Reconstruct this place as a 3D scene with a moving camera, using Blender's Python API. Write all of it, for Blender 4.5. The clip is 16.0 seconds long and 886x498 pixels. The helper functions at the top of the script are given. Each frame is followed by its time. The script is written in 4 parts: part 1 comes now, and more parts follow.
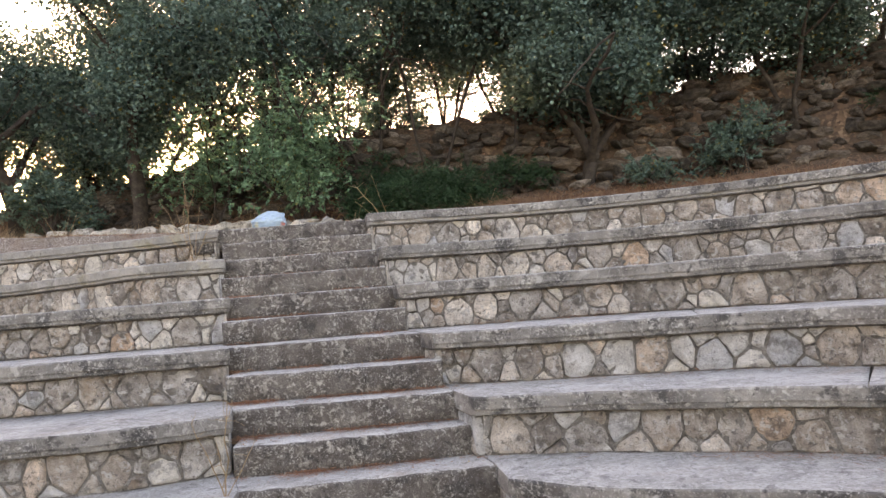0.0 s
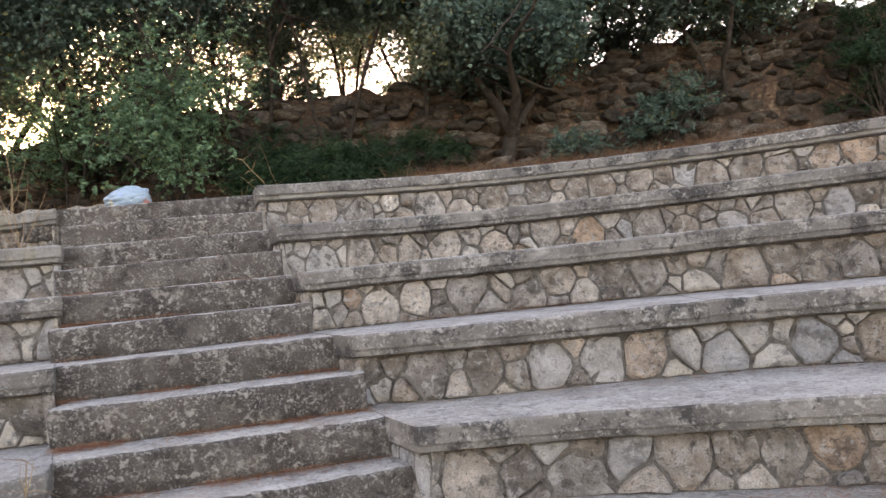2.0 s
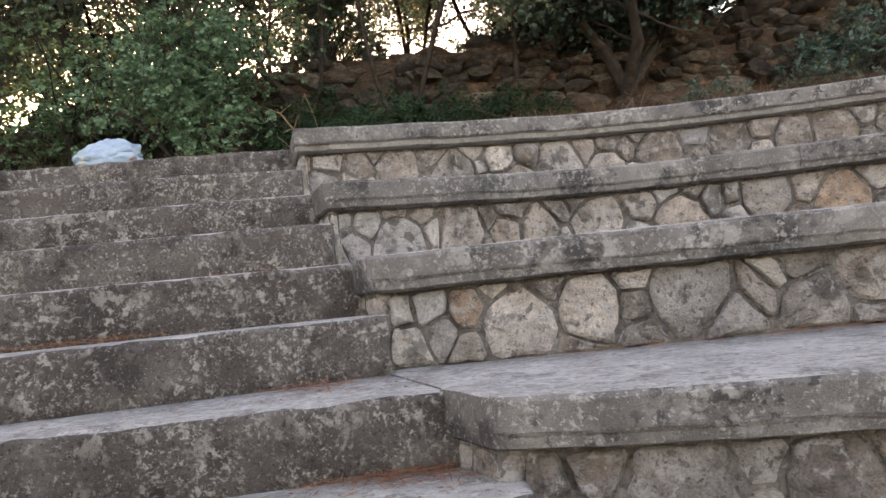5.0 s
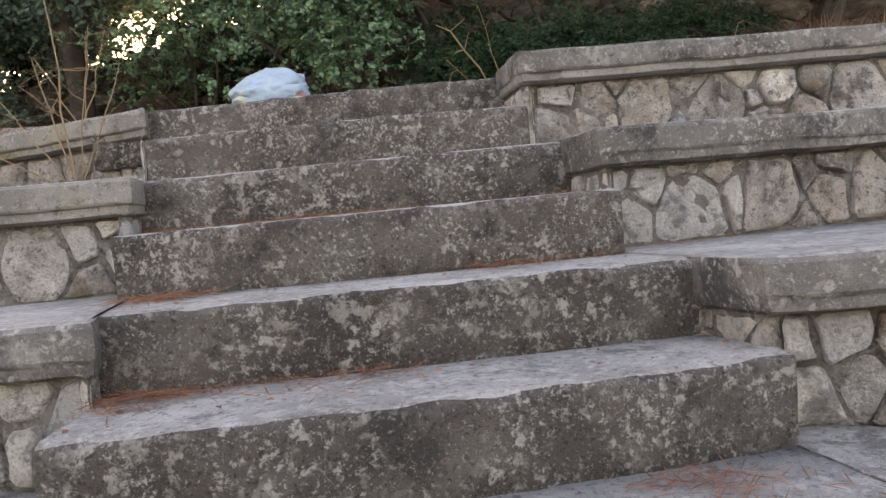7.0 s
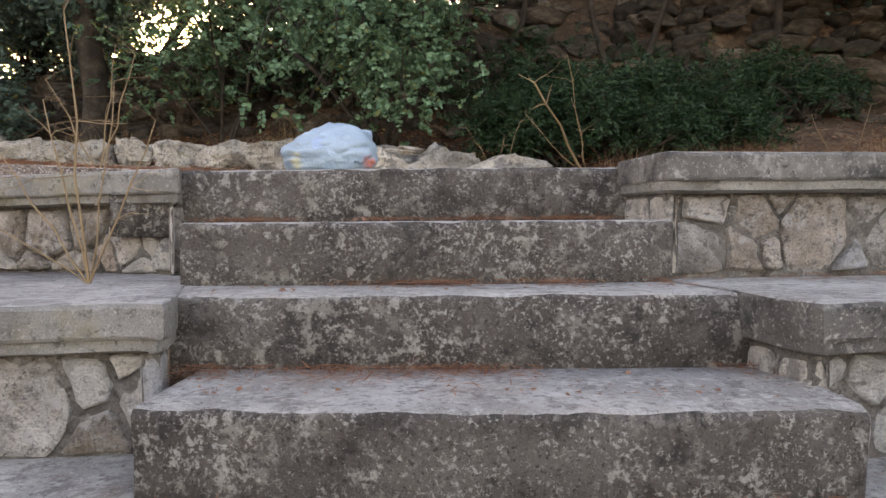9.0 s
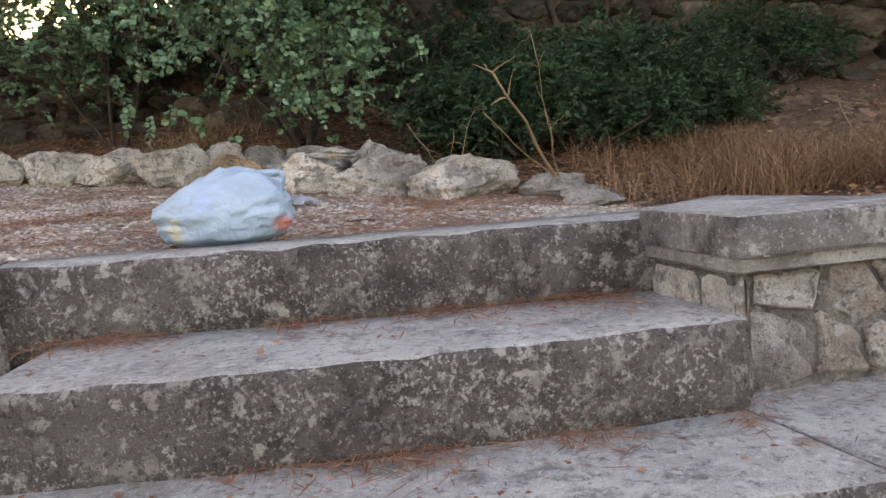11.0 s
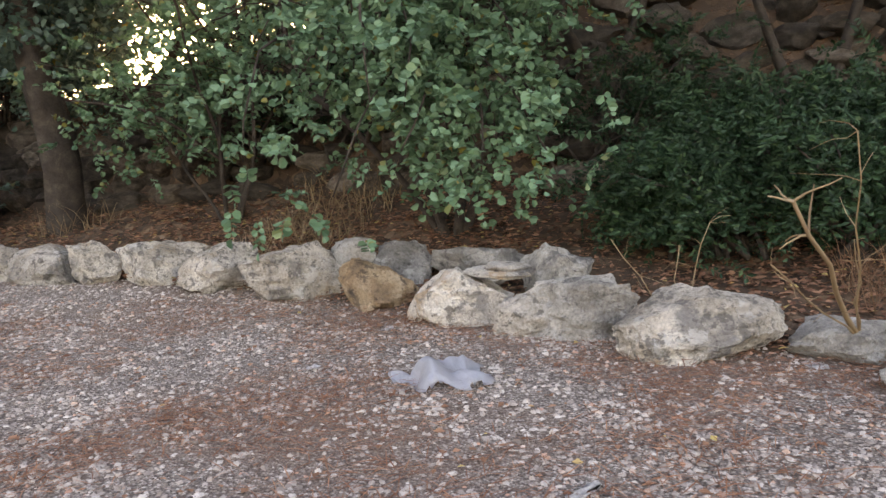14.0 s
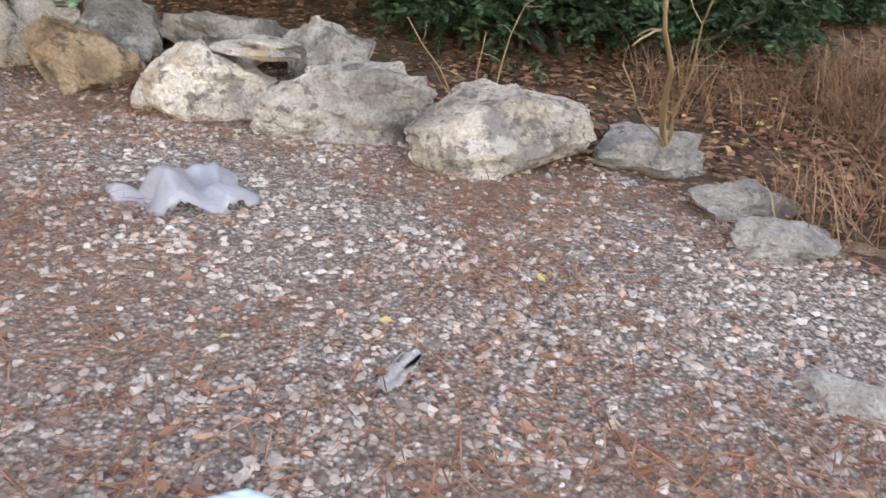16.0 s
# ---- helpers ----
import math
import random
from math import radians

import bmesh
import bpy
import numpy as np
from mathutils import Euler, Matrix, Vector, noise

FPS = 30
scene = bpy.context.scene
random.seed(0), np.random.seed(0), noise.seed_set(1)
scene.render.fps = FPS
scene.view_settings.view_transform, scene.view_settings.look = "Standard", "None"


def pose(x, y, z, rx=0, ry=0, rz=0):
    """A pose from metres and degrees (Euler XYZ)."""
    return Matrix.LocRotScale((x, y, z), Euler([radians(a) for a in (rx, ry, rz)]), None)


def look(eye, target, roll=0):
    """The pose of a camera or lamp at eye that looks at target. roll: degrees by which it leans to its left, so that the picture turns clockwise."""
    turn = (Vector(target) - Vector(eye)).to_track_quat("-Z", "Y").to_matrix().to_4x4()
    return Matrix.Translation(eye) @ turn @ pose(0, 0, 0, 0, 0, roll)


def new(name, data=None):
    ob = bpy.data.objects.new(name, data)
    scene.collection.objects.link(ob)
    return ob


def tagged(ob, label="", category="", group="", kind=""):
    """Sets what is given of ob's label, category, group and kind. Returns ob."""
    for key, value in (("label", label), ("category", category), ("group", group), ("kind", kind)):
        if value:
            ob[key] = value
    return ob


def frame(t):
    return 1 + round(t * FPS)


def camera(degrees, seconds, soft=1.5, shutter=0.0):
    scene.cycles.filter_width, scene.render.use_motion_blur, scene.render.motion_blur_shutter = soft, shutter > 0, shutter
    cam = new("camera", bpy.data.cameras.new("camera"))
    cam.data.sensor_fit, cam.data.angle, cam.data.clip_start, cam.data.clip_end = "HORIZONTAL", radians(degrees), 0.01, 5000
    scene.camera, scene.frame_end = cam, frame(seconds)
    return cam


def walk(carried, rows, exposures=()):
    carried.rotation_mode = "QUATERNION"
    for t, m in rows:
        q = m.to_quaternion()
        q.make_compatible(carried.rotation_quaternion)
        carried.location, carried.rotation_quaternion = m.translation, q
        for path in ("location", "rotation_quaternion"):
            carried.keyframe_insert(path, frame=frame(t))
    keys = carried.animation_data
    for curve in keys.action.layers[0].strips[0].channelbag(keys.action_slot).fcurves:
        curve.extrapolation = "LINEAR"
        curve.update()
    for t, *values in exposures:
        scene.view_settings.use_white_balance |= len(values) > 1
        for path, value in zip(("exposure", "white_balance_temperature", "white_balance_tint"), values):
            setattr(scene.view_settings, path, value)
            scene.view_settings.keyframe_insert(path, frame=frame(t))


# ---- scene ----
cam = camera(62.7, 16.0, shutter=0.06)
EXPO, KELVIN, TINT = 3.35, 8300, 37
STOPS = [(0.0, 0.42), (0.5, 0.2), (1.5, 0.32), (3.5, 0.22), (4.7, 0.28), (7.2, 0.27), (8.0, 0.12), (8.5, 0.18), (11.0, 0.3), (11.5, 0.45), (12.0, 0.35), (12.5, 0.42), (13.5, 0.5), (14.5, 0.74), (15.5, 0.92), (16.0, 1.0)]
SKY, SUN, SUN_EL, SUN_AZ = 0.15, 0.8, 6.0, -30.0
PATH = [
    (0, (0.401, 1.739, 1.288), (0.245, 3.729, 1.416), -4.5),
    (0.5, (0.257, 2.146, 1.267), (0.058, 4.131, 1.398), -3.8),
    (1, (0.1, 2.584, 1.271), (-0.04, 4.575, 1.394), -6.2),
    (1.5, (0.124, 3.051, 1.239), (0.034, 5.045, 1.357), -5.3),
    (2, (0.065, 3.489, 1.245), (0.2, 5.483, 1.337), -5.9),
    (2.5, (0.093, 3.95, 1.221), (0.652, 5.871, 1.237), -6.5),
    (3, (0.002, 4.437, 1.236), (0.415, 6.392, 1.321), -4.6),
    (3.5, (-0.013, 4.91, 1.224), (0.446, 6.856, 1.297), -4.5),
    (4, (-0.012, 5.378, 1.197), (0.376, 7.338, 1.28), -3.3),
    (4.5, (-0.202, 5.87, 1.2), (-0.148, 7.865, 1.334), -4.1),
    (4.7, (-0.264, 6.056, 1.211), (-0.233, 8.051, 1.348), -5.2),
    (6.8, (-1.184, 7.247, 1.631), (-1.433, 9.23, 1.54), -6.1),
    (7, (-1.241, 7.306, 1.613), (-1.5, 9.288, 1.542), -5.5),
    (7.5, (-1.336, 7.605, 1.701), (-1.616, 9.585, 1.666), 2.7),
    (8, (-1.525, 7.775, 1.852), (-1.928, 9.734, 1.871), -2.6),
    (8.5, (-1.702, 7.977, 2.058), (-2.056, 9.945, 2.018), 0.4),
    (8.7, (-1.726, 8.006, 2.091), (-2.029, 9.982, 2.038), 0.7),
    (10.8, (-1.965, 8.972, 2.574), (-2.034, 10.96, 2.372), -5.1),
    (11, (-1.908, 9.106, 2.582), (-2.0, 11.093, 2.376), -4.4),
    (11.5, (-1.854, 9.399, 2.76), (-2.076, 11.386, 2.712), 5.0),
    (12, (-2.073, 9.677, 2.902), (-2.552, 11.618, 2.838), -5.9),
    (12.5, (-2.232, 9.86, 3.076), (-2.65, 11.813, 2.967), -4.2),
    (13, (-2.238, 10.078, 3.06), (-2.642, 12.031, 2.9), -4.8),
    (13.5, (-2.228, 10.375, 3.207), (-2.622, 12.328, 3.025), -4.9),
    (14, (-2.353, 10.565, 3.249), (-2.772, 12.511, 3.06), -5.1),
    (14.5, (-2.458, 10.741, 3.376), (-2.875, 12.675, 3.081), -4.6),
    (15, (-2.475, 10.895, 3.363), (-2.871, 12.823, 3.011), -4.2),
    (15.5, (-2.512, 11.138, 3.375), (-2.718, 13.062, 2.869), -2.9),
    (16, (-2.529, 11.22, 3.17), (-2.272, 13.043, 2.388), 1.4),
]
walk(cam, [(t, look(eye, target, roll)) for t, eye, target, roll in PATH],
     exposures=[(t, EXPO + e, KELVIN, TINT) for t, e in STOPS])

# ---------------------------------------------------------------- light
world = bpy.data.worlds.new("dusk_sky")
scene.world = world
world.use_nodes = True
wn = world.node_tree.nodes
sky = wn.new("ShaderNodeTexSky")
sky.sky_type = "NISHITA"
sky.sun_disc = False
sky.sun_elevation = radians(SUN_EL)
sky.sun_rotation = radians(SUN_AZ)
sky.altitude, sky.air_density, sky.dust_density, sky.ozone_density = 100, 1.0, 3.0, 1.0
world.node_tree.links.new(sky.outputs[0], wn["Background"].inputs[0])
wn["Background"].inputs[1].default_value = SKY
sun = new("sun", bpy.data.lights.new("sun", "SUN"))
sun.data.energy, sun.data.angle, sun.data.color = SUN, radians(14), (1.0, 0.78, 0.62)
az, el = radians(SUN_AZ), radians(SUN_EL)
sun.matrix_world = look((0, 0, 30), Vector((0, 0, 30)) - Vector((math.sin(az) * math.cos(el), math.cos(az) * math.cos(el), math.sin(el))))

# ---------------------------------------------------------------- materials


def shader(name, rough=0.85):
    m = bpy.data.materials.new(name)
    m.use_nodes = True
    b = m.node_tree.nodes["Principled BSDF"]
    b.inputs["Roughness"].default_value = rough
    b.inputs["Specular IOR Level"].default_value = 0.25
    return m, m.node_tree.nodes, m.node_tree.links, b


def ramp(n, l, fac, stops, hard=False):
    r = n.new("ShaderNodeValToRGB")
    r.color_ramp.interpolation = "CONSTANT" if hard else "LINEAR"
    e = r.color_ramp.elements
    while len(e) < len(stops):
        e.new(0.5)
    for k, (p, c) in zip(e, stops):
        k.position = p
        k.color = (*c, 1) if len(c) == 3 else c
    l.new(fac, r.inputs[0])
    return r.outputs[0]


def noise_tex(n, l, co, scale, detail=5, rough=0.6, dist=0.0):
    t = n.new("ShaderNodeTexNoise")
    t.inputs["Scale"].default_value = scale
    t.inputs["Detail"].default_value = detail
    t.inputs["Roughness"].default_value = rough
    t.inputs["Distortion"].default_value = dist
    l.new(co, t.inputs["Vector"])
    return t.outputs[0]


def mix(n, l, fac, a, b, mode="MIX"):
    x = n.new("ShaderNodeMix")
    x.data_type, x.blend_type = "RGBA", mode
    for s, v in ((x.inputs[0], fac), (x.inputs[6], a), (x.inputs[7], b)):
        if isinstance(v, (int, float)):
            s.default_value = v
        elif isinstance(v, tuple):
            s.default_value = (*v, 1)
        else:
            l.new(v, s)
    return x.outputs[2]


def bump(n, l, b, height, strength=0.5, dist=0.01):
    k = n.new("ShaderNodeBump")
    k.inputs["Strength"].default_value, k.inputs["Distance"].default_value = strength, dist
    l.new(height, k.inputs["Height"])
    l.new(k.outputs[0], b.inputs["Normal"])


def grey(v):
    return (v, v, v)


def weathered(name, tones, scale, spots=(), grain=90.0, rough=0.9, relief=0.5, dist=0.01, rnd=False):
    """A weathered mineral or soil surface: broad tones, fine grain, and spots (scale, from, to, colour, strength, and the scale of the patches they gather in)."""
    m, n, l, b = shader(name, rough)
    co = n.new("ShaderNodeTexCoord").outputs["Object"]
    if rnd:
        info = n.new("ShaderNodeObjectInfo")
        off = n.new("ShaderNodeVectorMath")
        off.operation = "MULTIPLY_ADD"
        l.new(info.outputs["Random"], off.inputs[0])
        off.inputs[1].default_value = (40, 23, 31)
        l.new(co, off.inputs[2])
        co = off.outputs[0]
    big = noise_tex(n, l, co, scale, 6, 0.62, 0.3)
    col = ramp(n, l, big, tones)
    if rnd:
        tint = ramp(n, l, info.outputs["Random"], rnd)
        col = mix(n, l, 1.0, col, tint, "MULTIPLY")
    fine = noise_tex(n, l, co, grain, 4, 0.7)
    col = mix(n, l, 0.75, col, ramp(n, l, fine, [(0.30, grey(0.52)), (0.5, grey(1.03)), (0.70, grey(1.38))]), "MULTIPLY")
    for s, lo, hi, c, k, *patch in spots:
        f = noise_tex(n, l, co, s, 7, 0.68, 0.2)
        f = ramp(n, l, f, [(lo, grey(0.0)), (hi, grey(k))])
        if patch:
            f = mix(n, l, 1.0, f, ramp(n, l, noise_tex(n, l, co, patch[0], 4, 0.6, 0.4), [(0.44, grey(0.0)), (0.58, grey(1.0))]), "MULTIPLY")
        col = mix(n, l, f, col, c)
    l.new(col, b.inputs["Base Color"])
    h = mix(n, l, 0.45, noise_tex(n, l, co, scale * 5, 8, 0.7), fine)
    bump(n, l, b, h, relief, dist)
    return m


STONE_TINT = [(0.0, (0.58, 0.55, 0.53)), (0.16, (0.80, 0.77, 0.75)), (0.30, (1.0, 0.90, 0.82)), (0.44, (0.70, 0.71, 0.73)),
              (0.56, (1.12, 1.06, 1.01)), (0.64, (0.84, 0.76, 0.70)), (0.74, (1.35, 1.29, 1.23)), (0.82, (1.15, 0.88, 0.70)), (0.89, (1.6, 1.55, 1.50)), (0.95, (1.25, 1.23, 1.22)), (1.0, (0.8, 0.8, 0.81))]
M_STONE = weathered("limestone_rubble", [(0.3, (0.180, 0.158, 0.142)), (0.42, (0.336, 0.310, 0.283)), (0.55, (0.492, 0.463, 0.430)), (0.68, (0.660, 0.631, 0.590))], 5.0,
                    [(7.0, 0.56, 0.62, (0.085, 0.078, 0.074), 0.6), (15.0, 0.54, 0.60, (0.58, 0.565, 0.545), 0.75), (28.0, 0.57, 0.62, (0.09, 0.082, 0.075), 0.7), (60.0, 0.57, 0.62, (0.11, 0.10, 0.092), 0.6), (3.0, 0.58, 0.66, (0.34, 0.24, 0.16), 0.45)], grain=110, relief=1.0, dist=0.08, rnd=STONE_TINT)
M_STONE_WHITE = weathered("white_limestone", [(0.3, (0.381, 0.364, 0.342)), (0.5, (0.605, 0.582, 0.549)), (0.7, (0.762, 0.745, 0.717))], 6.0,
                          [(7.0, 0.55, 0.61, (0.20, 0.19, 0.185), 0.75), (22.0, 0.58, 0.63, (0.16, 0.15, 0.14), 0.6)], grain=110, relief=1.0, dist=0.07,
                          rnd=[(0.0, (0.72, 0.75, 0.8)), (0.5, (1.0, 0.98, 0.95)), (1.0, (1.05, 1.0, 0.92))])
M_MORTAR = weathered("mortar", [(0.3, (0.115, 0.103, 0.092)), (0.55, (0.215, 0.197, 0.178)), (0.75, (0.34, 0.32, 0.29))], 7.0,
                     [(4.0, 0.54, 0.62, (0.085, 0.078, 0.072), 0.7), (20.0, 0.56, 0.62, (0.40, 0.38, 0.35), 0.65), (36.0, 0.55, 0.61, (0.06, 0.055, 0.05), 0.7)], relief=1.0, dist=0.05)
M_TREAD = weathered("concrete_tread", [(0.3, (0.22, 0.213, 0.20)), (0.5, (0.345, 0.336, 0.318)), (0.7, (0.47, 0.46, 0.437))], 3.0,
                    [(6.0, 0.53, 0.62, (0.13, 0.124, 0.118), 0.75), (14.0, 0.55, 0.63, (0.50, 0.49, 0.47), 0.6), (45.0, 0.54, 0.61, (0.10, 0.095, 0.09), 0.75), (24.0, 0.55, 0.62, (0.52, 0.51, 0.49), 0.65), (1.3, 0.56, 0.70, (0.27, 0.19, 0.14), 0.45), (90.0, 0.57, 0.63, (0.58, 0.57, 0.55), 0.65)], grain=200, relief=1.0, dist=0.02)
# Riser faces: a darker base than the treads, with lichen spots over it.
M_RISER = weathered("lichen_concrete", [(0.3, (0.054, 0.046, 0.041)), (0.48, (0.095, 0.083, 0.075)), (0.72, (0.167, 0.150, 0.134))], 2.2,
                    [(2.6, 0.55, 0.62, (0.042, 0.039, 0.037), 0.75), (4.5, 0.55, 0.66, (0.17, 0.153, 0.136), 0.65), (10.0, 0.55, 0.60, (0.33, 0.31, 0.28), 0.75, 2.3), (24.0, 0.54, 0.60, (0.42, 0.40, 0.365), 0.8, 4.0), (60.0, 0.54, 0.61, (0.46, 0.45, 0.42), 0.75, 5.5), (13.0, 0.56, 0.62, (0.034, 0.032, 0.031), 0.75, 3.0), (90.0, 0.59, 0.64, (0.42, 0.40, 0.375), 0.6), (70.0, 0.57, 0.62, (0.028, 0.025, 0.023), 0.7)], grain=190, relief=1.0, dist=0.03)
# Seat slab fronts: base tones below those of the slab tops, blotched with lichen.
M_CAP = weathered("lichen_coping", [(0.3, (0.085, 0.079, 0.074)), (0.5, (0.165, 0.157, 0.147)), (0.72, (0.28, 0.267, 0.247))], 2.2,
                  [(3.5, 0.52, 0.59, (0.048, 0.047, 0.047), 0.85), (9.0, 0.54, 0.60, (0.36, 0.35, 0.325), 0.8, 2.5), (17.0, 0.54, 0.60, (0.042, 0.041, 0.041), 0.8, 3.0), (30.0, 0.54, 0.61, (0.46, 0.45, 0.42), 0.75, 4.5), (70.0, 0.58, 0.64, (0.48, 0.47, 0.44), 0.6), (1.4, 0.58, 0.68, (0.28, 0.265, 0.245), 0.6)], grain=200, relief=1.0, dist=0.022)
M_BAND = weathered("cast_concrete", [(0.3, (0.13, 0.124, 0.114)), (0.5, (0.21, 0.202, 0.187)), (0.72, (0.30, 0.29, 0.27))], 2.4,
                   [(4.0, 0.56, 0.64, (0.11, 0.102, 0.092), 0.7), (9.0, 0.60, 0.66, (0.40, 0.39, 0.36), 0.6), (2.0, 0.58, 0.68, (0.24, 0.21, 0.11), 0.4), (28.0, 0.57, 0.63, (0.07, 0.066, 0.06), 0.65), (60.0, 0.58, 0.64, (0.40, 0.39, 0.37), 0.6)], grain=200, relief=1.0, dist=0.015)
BOULDER_RND = [(0.0, (0.78, 0.77, 0.76)), (0.5, (1.0, 0.97, 0.93)), (1.0, (1.08, 1.05, 1.0))]
M_BOULDER = weathered("pale_limestone", [(0.3, (0.262, 0.236, 0.203)), (0.44, (0.433, 0.399, 0.350)), (0.58, (0.593, 0.555, 0.498)), (0.72, (0.718, 0.684, 0.627))], 3.6,
                      [(3.2, 0.54, 0.63, (0.21, 0.20, 0.19), 0.8), (2.4, 0.57, 0.68, (0.42, 0.30, 0.18), 0.7), (13.0, 0.55, 0.60, (0.13, 0.122, 0.112), 0.75), (30.0, 0.56, 0.61, (0.14, 0.13, 0.12), 0.7), (7.0, 0.58, 0.63, (0.64, 0.62, 0.58), 0.65)], grain=70, relief=1.0, dist=0.08, rnd=BOULDER_RND)
M_BOULDER_OCHRE = weathered("ochre_porous_limestone", [(0.3, (0.17, 0.125, 0.09)), (0.46, (0.40, 0.275, 0.17)), (0.6, (0.56, 0.425, 0.285)), (0.74, (0.60, 0.52, 0.43))], 5.0,
                            [(3.0, 0.58, 0.64, (0.12, 0.10, 0.085), 0.75), (11.0, 0.57, 0.61, (0.09, 0.07, 0.055), 0.75)], grain=60, relief=1.0, dist=0.08, rnd=BOULDER_RND)
M_BOULDER_WHITE = weathered("split_white_limestone", [(0.3, (0.336, 0.312, 0.276)), (0.5, (0.576, 0.540, 0.492)), (0.7, (0.744, 0.714, 0.666))], 3.0,
                            [(2.6, 0.57, 0.64, (0.52, 0.35, 0.20), 0.75), (5.0, 0.56, 0.61, (0.22, 0.205, 0.19), 0.75), (16.0, 0.56, 0.60, (0.13, 0.12, 0.105), 0.75)], grain=70, relief=1.0, dist=0.08, rnd=BOULDER_RND)
M_BOULDER_GREY = weathered("lichen_grey_limestone", [(0.3, (0.168, 0.160, 0.148)), (0.5, (0.325, 0.314, 0.293)), (0.7, (0.504, 0.487, 0.459))], 4.0,
                           [(3.0, 0.56, 0.62, (0.09, 0.088, 0.086), 0.75), (9.0, 0.57, 0.62, (0.46, 0.45, 0.42), 0.7), (20.0, 0.59, 0.63, (0.10, 0.095, 0.09), 0.65)], grain=70, relief=1.0, dist=0.06, rnd=BOULDER_RND)
# Tones set low overall: earth-stained stone, with some tree shade put into the colour.
M_BANKROCK = weathered("earthy_shaded_rock", [(0.3, (0.045, 0.038, 0.032)), (0.5, (0.105, 0.09, 0.075)), (0.72, (0.20, 0.178, 0.152))], 4.0,
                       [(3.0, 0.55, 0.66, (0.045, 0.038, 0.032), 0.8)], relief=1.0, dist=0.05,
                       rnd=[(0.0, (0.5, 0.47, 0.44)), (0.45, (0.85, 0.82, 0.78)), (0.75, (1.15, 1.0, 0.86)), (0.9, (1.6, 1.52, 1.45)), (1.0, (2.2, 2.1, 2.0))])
M_BARK = weathered("bark", [(0.3, (0.028, 0.022, 0.018)), (0.55, (0.06, 0.048, 0.038)), (0.75, (0.10, 0.082, 0.066))], 9.0, relief=1.0, dist=0.02)


def ground_material():
    """Soil under leaf litter, and crushed limestone where the mask attribute is one."""
    m, n, l, b = shader("ground_soil", 0.95)
    co = n.new("ShaderNodeTexCoord").outputs["Object"]
    at = n.new("ShaderNodeAttribute")
    at.attribute_name = "gravel"
    v = n.new("ShaderNodeTexVoronoi")
    v.inputs["Scale"].default_value = 95
    l.new(co, v.inputs["Vector"])
    cell = n.new("ShaderNodeSeparateColor")
    l.new(v.outputs["Color"], cell.inputs[0])
    pebble = ramp(n, l, cell.outputs[0], [(0.0, (0.13, 0.10, 0.085)), (0.45, (0.25, 0.205, 0.175)), (0.8, (0.35, 0.30, 0.26)), (1.0, (0.48, 0.43, 0.38))])
    pebble = mix(n, l, 1.0, pebble, ramp(n, l, v.outputs["Distance"], [(0.25, grey(1.1)), (0.7, grey(0.5))]), "MULTIPLY")
    patch = noise_tex(n, l, co, 1.1, 5, 0.6)
    pebble = mix(n, l, ramp(n, l, patch, [(0.48, grey(0.0)), (0.64, grey(0.65))]), pebble, (0.185, 0.118, 0.085))
    w = n.new("ShaderNodeTexVoronoi")
    w.inputs["Scale"].default_value = 17
    l.new(co, w.inputs["Vector"])
    c2 = n.new("ShaderNodeSeparateColor")
    l.new(w.outputs["Color"], c2.inputs[0])
    litter = ramp(n, l, c2.outputs[0], [(0.0, (0.05, 0.033, 0.023)), (0.5, (0.10, 0.063, 0.041)), (0.85, (0.18, 0.112, 0.07)), (1.0, (0.27, 0.185, 0.12))])
    litter = mix(n, l, ramp(n, l, patch, [(0.4, grey(0.0)), (0.6, grey(0.8))]), litter, (0.075, 0.05, 0.035))
    col = mix(n, l, at.outputs["Fac"], litter, pebble)
    l.new(col, b.inputs["Base Color"])
    bump(n, l, b, mix(n, l, 0.5, v.outputs["Distance"], noise_tex(n, l, co, 60, 5, 0.7)), 0.9, 0.02)
    return m


M_GROUND = ground_material()


def leaf_material(name, dark, lightc, dry=(0.20, 0.16, 0.03), gloss=0.45):
    m, n, l, b = shader(name, gloss)
    g = n.new("ShaderNodeNewGeometry")
    col = ramp(n, l, g.outputs["Random Per Island"], [(0.0, dark), (0.6, tuple((a + c) / 2 for a, c in zip(dark, lightc))), (0.95, lightc), (1.0, dry)])
    l.new(col, b.inputs["Base Color"])
    t = n.new("ShaderNodeBsdfTranslucent")
    l.new(col, t.inputs[0])
    s = n.new("ShaderNodeMixShader")
    s.inputs[0].default_value = 0.3
    l.new(b.outputs[0], s.inputs[1])
    l.new(t.outputs[0], s.inputs[2])
    l.new(s.outputs[0], n["Material Output"].inputs[0])
    return m


M_LEAF = leaf_material("carob_leaf", (0.048, 0.088, 0.068), (0.13, 0.21, 0.168))
M_LEAF_FRESH = leaf_material("fresh_carob_leaf", (0.06, 0.13, 0.072), (0.17, 0.30, 0.175))
M_LEAF_DARK = leaf_material("mastic_leaf", (0.013, 0.036, 0.018), (0.042, 0.095, 0.044), dry=(0.06, 0.1, 0.04))
M_LEAF_DRY = leaf_material("fallen_leaf", (0.17, 0.08, 0.05), (0.46, 0.25, 0.155), dry=(0.55, 0.43, 0.16), gloss=0.8)
M_STRAW = leaf_material("dry_straw", (0.20, 0.13, 0.075), (0.42, 0.31, 0.19), dry=(0.5, 0.4, 0.25), gloss=0.8)
M_BRUSH = leaf_material("dry_brush", (0.15, 0.08, 0.05), (0.37, 0.22, 0.13), dry=(0.46, 0.35, 0.23), gloss=0.8)
